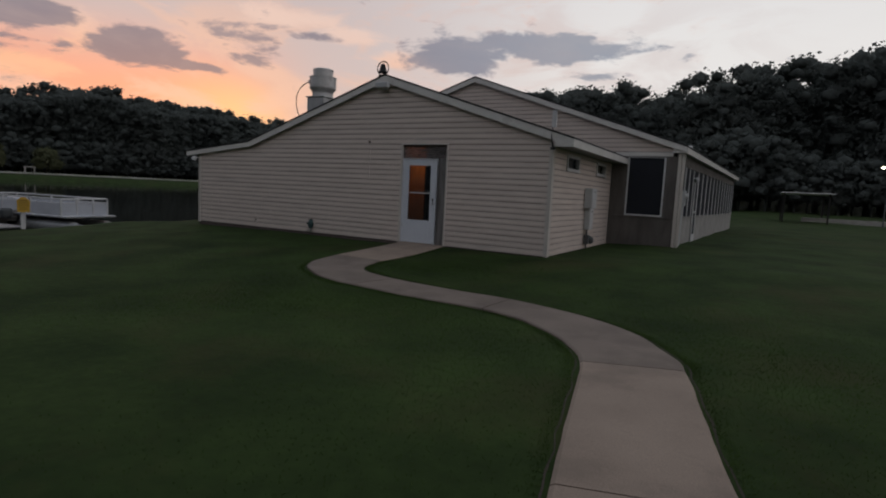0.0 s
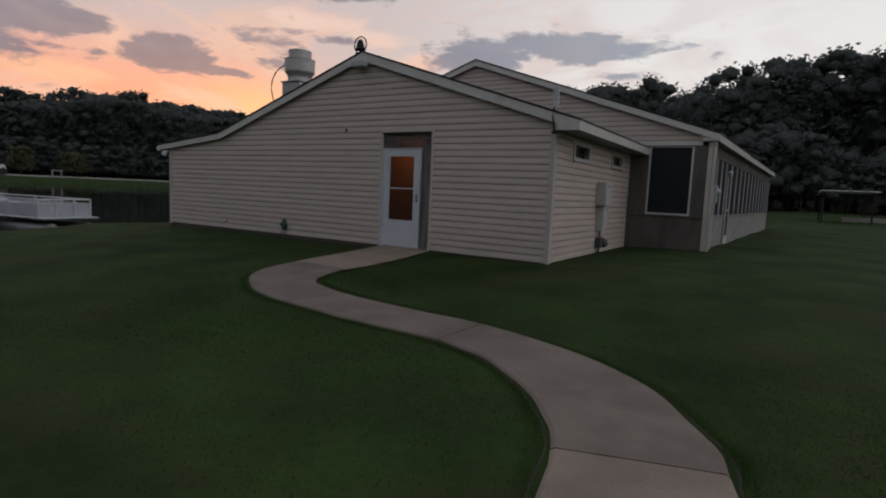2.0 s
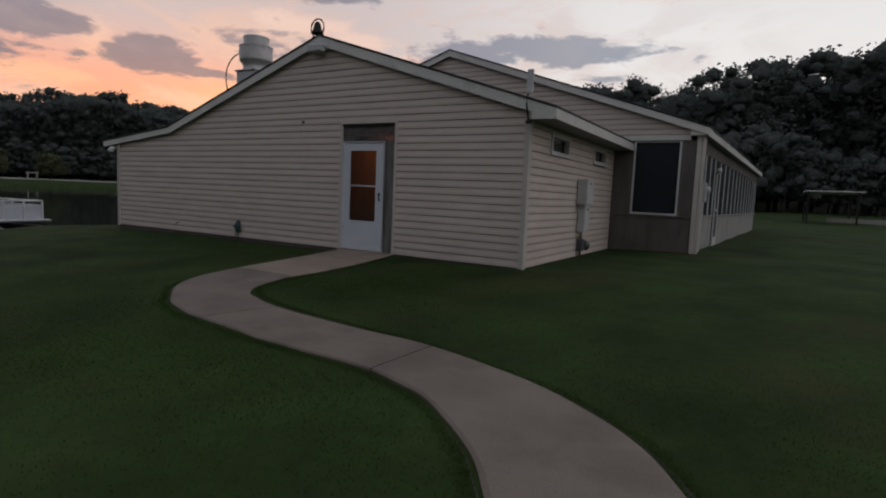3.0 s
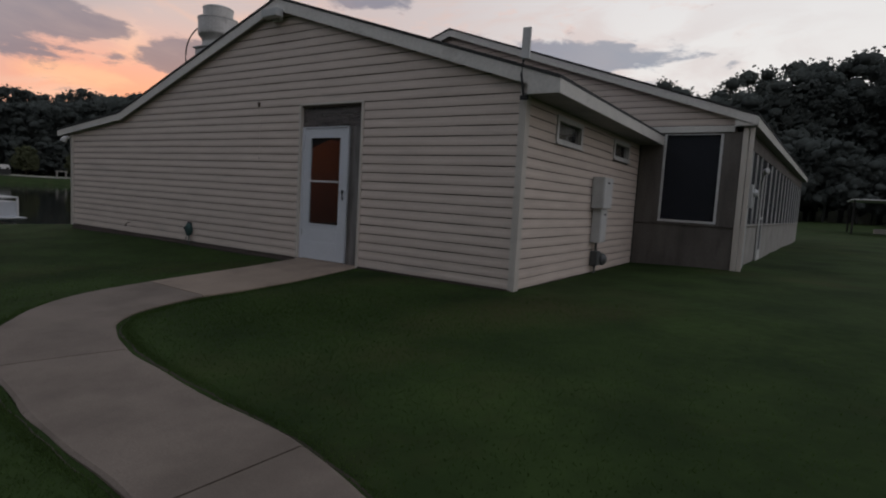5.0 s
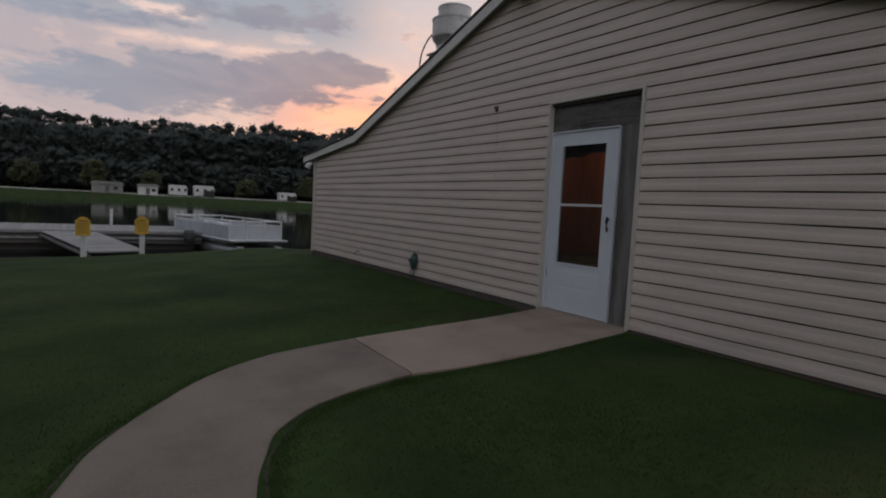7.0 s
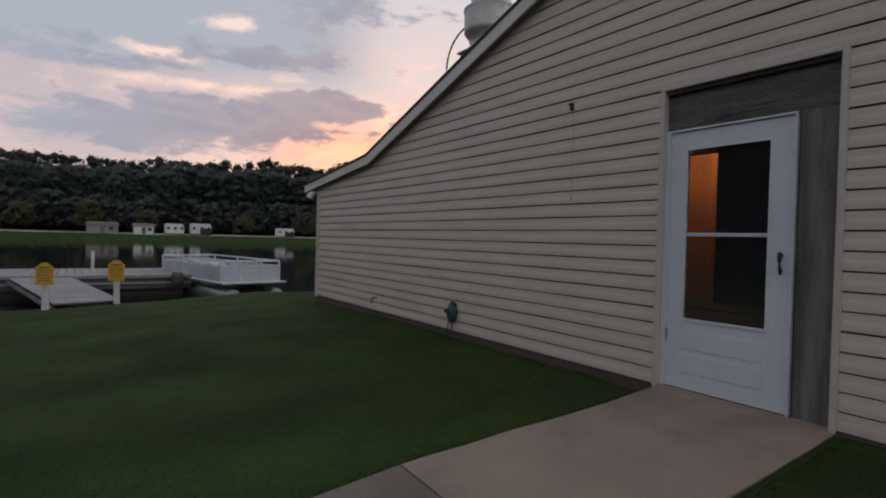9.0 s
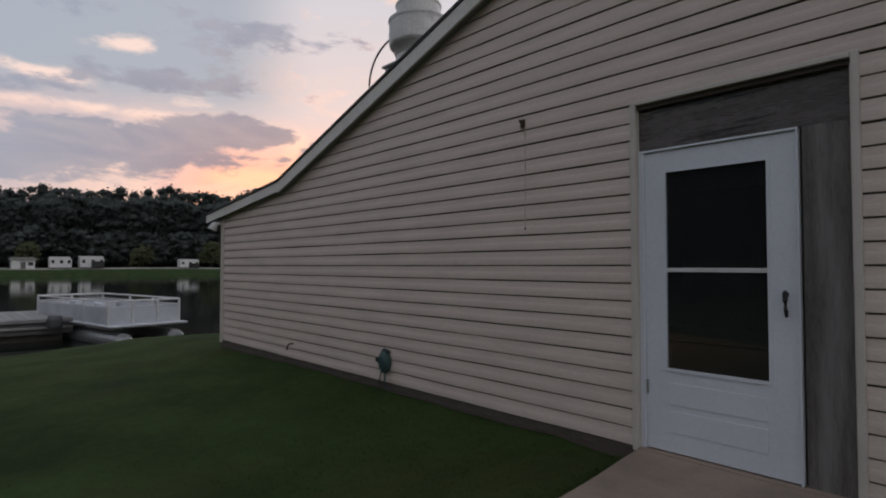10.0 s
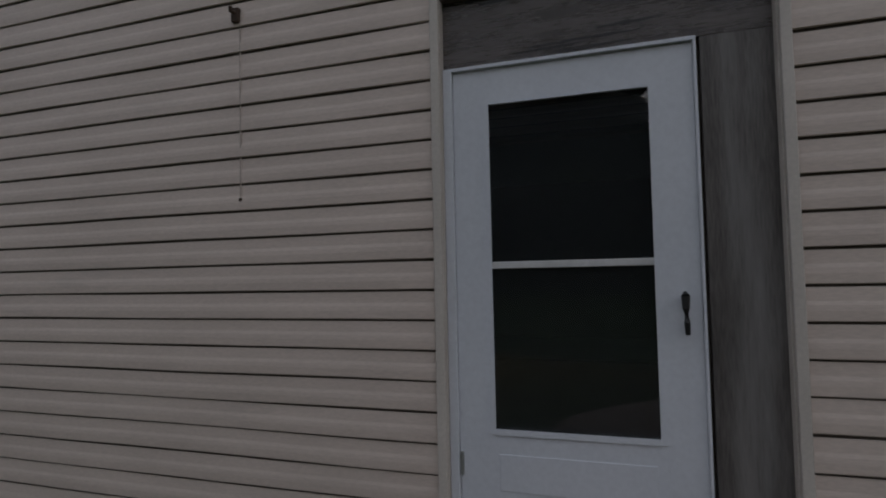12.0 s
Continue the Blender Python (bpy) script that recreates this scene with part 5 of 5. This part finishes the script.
# ---- trees ----
def tree_mesh(rnd, tall, spread, leaf, count, conifer=False, clumps=40):
    """Trunk and limbs in one mesh, leaves in another."""
    tr = bmesh.new()
    bend = [Vector((rnd.uniform(-0.3, 0.3) * f, rnd.uniform(-0.3, 0.3) * f, tall * 0.9 * f)) for f in (0, 0.3, 0.6, 1)]
    bend[0].z = -0.6
    tube(bend, tall * 0.018 + 0.05, 7, tr, r_end=0.04)
    knots = []
    for i in range(clumps):
        f = rnd.uniform(0.28, 0.98)
        r = spread * (1 - 0.75 * abs(f - 0.5) * (1.1 if not conifer else 0)) * rnd.uniform(0.45, 1.0)
        if conifer:
            r = spread * (1.08 - f) * rnd.uniform(0.6, 1.1)
        a = rnd.uniform(0, 6.283)
        p0 = Vector((0, 0, tall * (f - 0.12)))
        p1 = Vector((r * math.cos(a), r * math.sin(a), tall * f))
        tube([p0, p0.lerp(p1, 0.5) + Vector((0, 0, 0.2)), p1], 0.09 * tall / 14, 5, tr, r_end=0.02)
        knots.append((p1, spread * rnd.uniform(0.17, 0.31)))
    knots.append((Vector((0, 0, tall * 0.97)), spread * 0.35))
    vs, fs = [], []
    for k in range(count):
        c, rr = knots[k % len(knots)]
        d = Vector((rnd.gauss(0, 1), rnd.gauss(0, 1), rnd.gauss(0, 0.8)))
        p = c + d.normalized() * rr * rnd.uniform(0.6, 1.15)
        if k % 2:
            f = rnd.uniform(0.25, 0.97)
            r = spread * ((1.08 - f) if conifer else (1 - 0.8 * abs(f - 0.5))) * rnd.uniform(0.55, 1.0)
            a = rnd.uniform(0, 6.283)
            p = Vector((r * math.cos(a), r * math.sin(a), tall * f))
        u = Vector((rnd.gauss(0, 1), rnd.gauss(0, 1), rnd.gauss(0, 1))).normalized()
        v = u.orthogonal().normalized()
        s = leaf * rnd.uniform(0.6, 1.3)
        i = len(vs)
        vs += [p + u * s, p + v * s * 0.7, p - u * s, p - v * s * 0.7 + u.cross(v) * s * 0.4]
        fs.append((i, i + 1, i + 2, i + 3))
    for c, rr in knots:
        ico = bmesh.new()
        bmesh.ops.create_icosphere(ico, subdivisions=1, radius=rr * 0.7)
        i = len(vs)
        ico.verts.ensure_lookup_table()
        vs += [c + v.co * rnd.uniform(0.85, 1.12) for v in ico.verts]
        fs += [tuple(i + v.index for v in f.verts) for f in ico.faces]
        ico.free()
    me = bpy.data.meshes.new("crown")
    me.from_pydata(vs, [], fs)
    me.materials.append(HAZY_FOLIAGE)
    return tr, me, (vs, fs)


def build_woods(name, label, spots, seed, leaf, count, lo, hi, spread):
    """A wood seen from afar, as one mass of trunks and leaf clumps."""
    rnd = random.Random(seed)
    kinds = []
    for i in range(7):
        tr, me, (vs, fs) = tree_mesh(rnd, 20.0, spread, leaf, count, conifer=(i % 4 == 3))
        bpy.data.meshes.remove(me)
        tr.free()
        w = 0.22
        t0 = len(vs)
        vs = vs + [Vector((dx, dy, zz)) for zz in (0, 11) for dx, dy in ((-w, -w), (w, -w), (w, w), (-w, w))]
        fs = fs + [(t0 + k, t0 + (k + 1) % 4, t0 + 4 + (k + 1) % 4, t0 + 4 + k) for k in range(4)]
        sizes = np.array([len(f) for f in fs], dtype=np.int32)
        kinds.append((np.array([tuple(v) for v in vs]), np.concatenate([np.array(f, dtype=np.int32) for f in fs]), sizes))
    V, I, S, base = [], [], [], 0
    for x, y, k in spots:
        co, idx, sizes = kinds[rnd.randrange(7)]
        s = rnd.uniform(lo, hi) / 20 * k
        a = rnd.uniform(0, 6.283)
        ca, sa = math.cos(a) * s, math.sin(a) * s
        z = ground_z(x, y) - 0.5
        wide = rnd.uniform(1.0, 1.3)
        V.append(np.stack([x + (ca * co[:, 0] - sa * co[:, 1]) * wide, y + (sa * co[:, 0] + ca * co[:, 1]) * wide, z + co[:, 2] * s], axis=1))
        I.append(idx + base)
        S.append(sizes)
        base += len(co)
    V, I, S = np.concatenate(V), np.concatenate(I), np.concatenate(S)
    me = bpy.data.meshes.new(name)
    me.vertices.add(len(V))
    me.vertices.foreach_set("co", V.astype(np.float32).ravel())
    me.loops.add(len(I))
    me.loops.foreach_set("vertex_index", I.astype(np.int32))
    me.polygons.add(len(S))
    me.polygons.foreach_set("loop_start", np.concatenate([[0], np.cumsum(S)[:-1]]).astype(np.int32))
    me.update(calc_edges=True)
    me.materials.append(HAZY_FOLIAGE)
    tagged(new(name, me), label, "woods", kind="stuff")


rnd = random.Random(4)
spots = []
for row, x in enumerate((-172, -181, -192)):
    y = -75.0
    while y < 250:
        spots.append((x + rnd.uniform(-3, 3), y, (0.89 + 0.11 * smooth(5, 35, y) + 0.22 * smooth(58, 88, y)) - 0.03 * row))
        y += rnd.uniform(2.6, 4.6)
build_woods("far_woods", "dark wooded ridge beyond the lake", spots, 11, 0.36, 1700, 17.6, 20.6, 5.2)
spots = []
for row in range(3):
    x = -70.0
    while x < 75:
        k = float(np.interp(x, [-70, -30, -3, 8, 14, 22, 40], [0.66, 0.85, 0.93, 0.93, 0.98, 1.08, 1.2]))
        spots.append((x, 88 + row * 7 + rnd.uniform(-3, 3), max(k, 0.6) * rnd.uniform(0.88, 1.03)))
        x += rnd.uniform(2.6, 4.4)
build_woods("hill_woods", "tall dark woods behind the hall", spots, 12, 0.25, 3000, 20.4, 24.6, 5.0)
# woods behind the walker, across the lawn
spots = []
for row in range(2):
    x = -75.0
    while x < 60:
        spots.append((x, -46 - 9 * row + rnd.uniform(-3, 3), 1.0))
        x += rnd.uniform(3.0, 4.6)
build_woods("south_woods", "dark woods across the lawn behind the path", spots, 15, 1.0, 500, 15, 19, 6.4)
# understorey closing the foot of the woods
spots = [(-167 + rnd.uniform(-2, 2), float(y), 1.0) for y in np.arange(-75, 250, 2.2)]
build_woods("far_thicket", "dark thicket at the foot of the far woods", spots, 13, 0.5, 700, 7, 11, 9.0)
spots = [(float(x), 81 + rnd.uniform(-3, 3), 1.0) for x in np.arange(-70, 75, 1.7)]
build_woods("hill_thicket", "dark thicket at the foot of the hill woods", spots, 14, 0.5, 1100, 7, 12, 9.0)
spots = [(float(x), -40 + rnd.uniform(-2, 2), 1.0) for x in np.arange(-75, 60, 3.0)]
build_woods("south_thicket", "dark thicket at the foot of the woods behind the path", spots, 16, 0.9, 300, 6, 9, 9.0)


def build_tree(name, label, x, y, tall, spread, leaf, count, foliage, seed):
    r = random.Random(seed)
    tr, me, _ = tree_mesh(r, tall, spread, leaf, count)
    t = empty(name, label, "tree", at=(x, y, ground_z(x, y)), group="small trees on the far shore")
    part("trunk", tr, BARK, t)
    me.materials.clear()
    me.materials.append(foliage)
    c = new("crown", me)
    c.parent = t


for i, (x, y, h, s) in enumerate(((-156, -0.5, 7.0, 2.6), (-157, 12.0, 5.5, 2.2), (-158, 36.0, 5.0, 2.4), (-157, 53.5, 6.5, 2.6), (-160, -14, 6.0, 2.6), (-158, 66.0, 6.0, 3.0))):
    build_tree("small_tree", "small pale-leaved tree on the far bank", x, y, h * 1.1, s * 1.15, 0.35, 1100, FOLIAGE2, 30 + i)


# ---- grass blades on the near lawn ----
def build_grass():
    """Single blades: a ragged fringe along the path, and tufts thinning out across the lawn from it."""
    r = np.random.default_rng(9)
    gx, gy = np.arange(-9.0, 12.01, 0.2), np.arange(-14.0, 0.41, 0.2)
    grid = np.array([[ground_z(x, y) for x in gx] for y in gy])
    rows = np.arange(0, 21.99, 0.05)
    sides = [np.array([tuple(spline(line, int(f), f - int(f))) for f in rows]) for line in (OUTER, INNER)]

    def scatter(count, near, spread):
        k = r.integers(0, len(rows), count)
        side = r.integers(0, 2, count)
        both = np.stack(sides)
        p, q = both[side, k], both[1 - side, k]
        d = (p - q) / np.linalg.norm(p - q, axis=1)[:, None]
        w = near + np.abs(r.normal(0, 1, count)) * spread
        return p + d * w[:, None] + r.normal(0, 1, (count, 2)) * spread * 0.25

    def on_walk(p):
        ring = np.concatenate([sides[0], sides[1][::-1]])
        inside = np.zeros(len(p), bool)
        for (ax, ay), (bx, by) in zip(ring, np.roll(ring, -1, axis=0)):
            if ay != by:
                hit = ((ay > p[:, 1]) != (by > p[:, 1])) & (p[:, 0] < (bx - ax) * (p[:, 1] - ay) / (by - ay) + ax)
                inside ^= hit
        return inside
    fringe, lawn = scatter(26000, 0.05, 0.05), scatter(110000, 0.06, 1.9)
    tall = np.concatenate([r.uniform(0.012, 0.03, len(fringe)), r.uniform(0.012, 0.026, len(lawn))])
    half = np.concatenate([r.uniform(0.002, 0.004, len(fringe)), r.uniform(0.003, 0.006, len(lawn))])
    p = np.concatenate([fringe, lawn])
    keep = (p[:, 1] < -0.05) & (p[:, 1] > -13.9) & (p[:, 0] > -8.9) & (p[:, 0] < 11.9)
    keep[len(fringe):] &= ~on_walk(lawn)
    p, tall, half = p[keep], tall[keep], half[keep]
    fx, fy = (p[:, 0] - gx[0]) / 0.2, (p[:, 1] - gy[0]) / 0.2
    ix, iy = fx.astype(int), fy.astype(int)
    fx, fy = fx - ix, fy - iy
    z = (grid[iy, ix] * (1 - fx) + grid[iy, ix + 1] * fx) * (1 - fy) + (grid[iy + 1, ix] * (1 - fx) + grid[iy + 1, ix + 1] * fx) * fy - 0.005
    a = r.uniform(0, 6.283, len(p))
    dx, dy = np.cos(a) * half, np.sin(a) * half
    lean = r.normal(0, 0.55, (len(p), 2)) * tall[:, None]
    V = np.stack([np.stack([p[:, 0] - dx, p[:, 1] - dy, z], 1), np.stack([p[:, 0] + dx, p[:, 1] + dy, z], 1), np.stack([p[:, 0] + lean[:, 0], p[:, 1] + lean[:, 1], z + tall], 1)], 1)
    n = len(p)
    me = bpy.data.meshes.new("lawn_grass")
    me.vertices.add(3 * n)
    me.vertices.foreach_set("co", V.astype(np.float32).ravel())
    me.loops.add(3 * n)
    me.loops.foreach_set("vertex_index", np.arange(3 * n, dtype=np.int32))
    me.polygons.add(n)
    me.polygons.foreach_set("loop_start", np.arange(0, 3 * n, 3, dtype=np.int32))
    me.update(calc_edges=True)
    me.materials.append(BLADE)
    tagged(new("lawn_grass", me), "short dark green mown grass beside the path", "grass", kind="stuff")


build_grass()
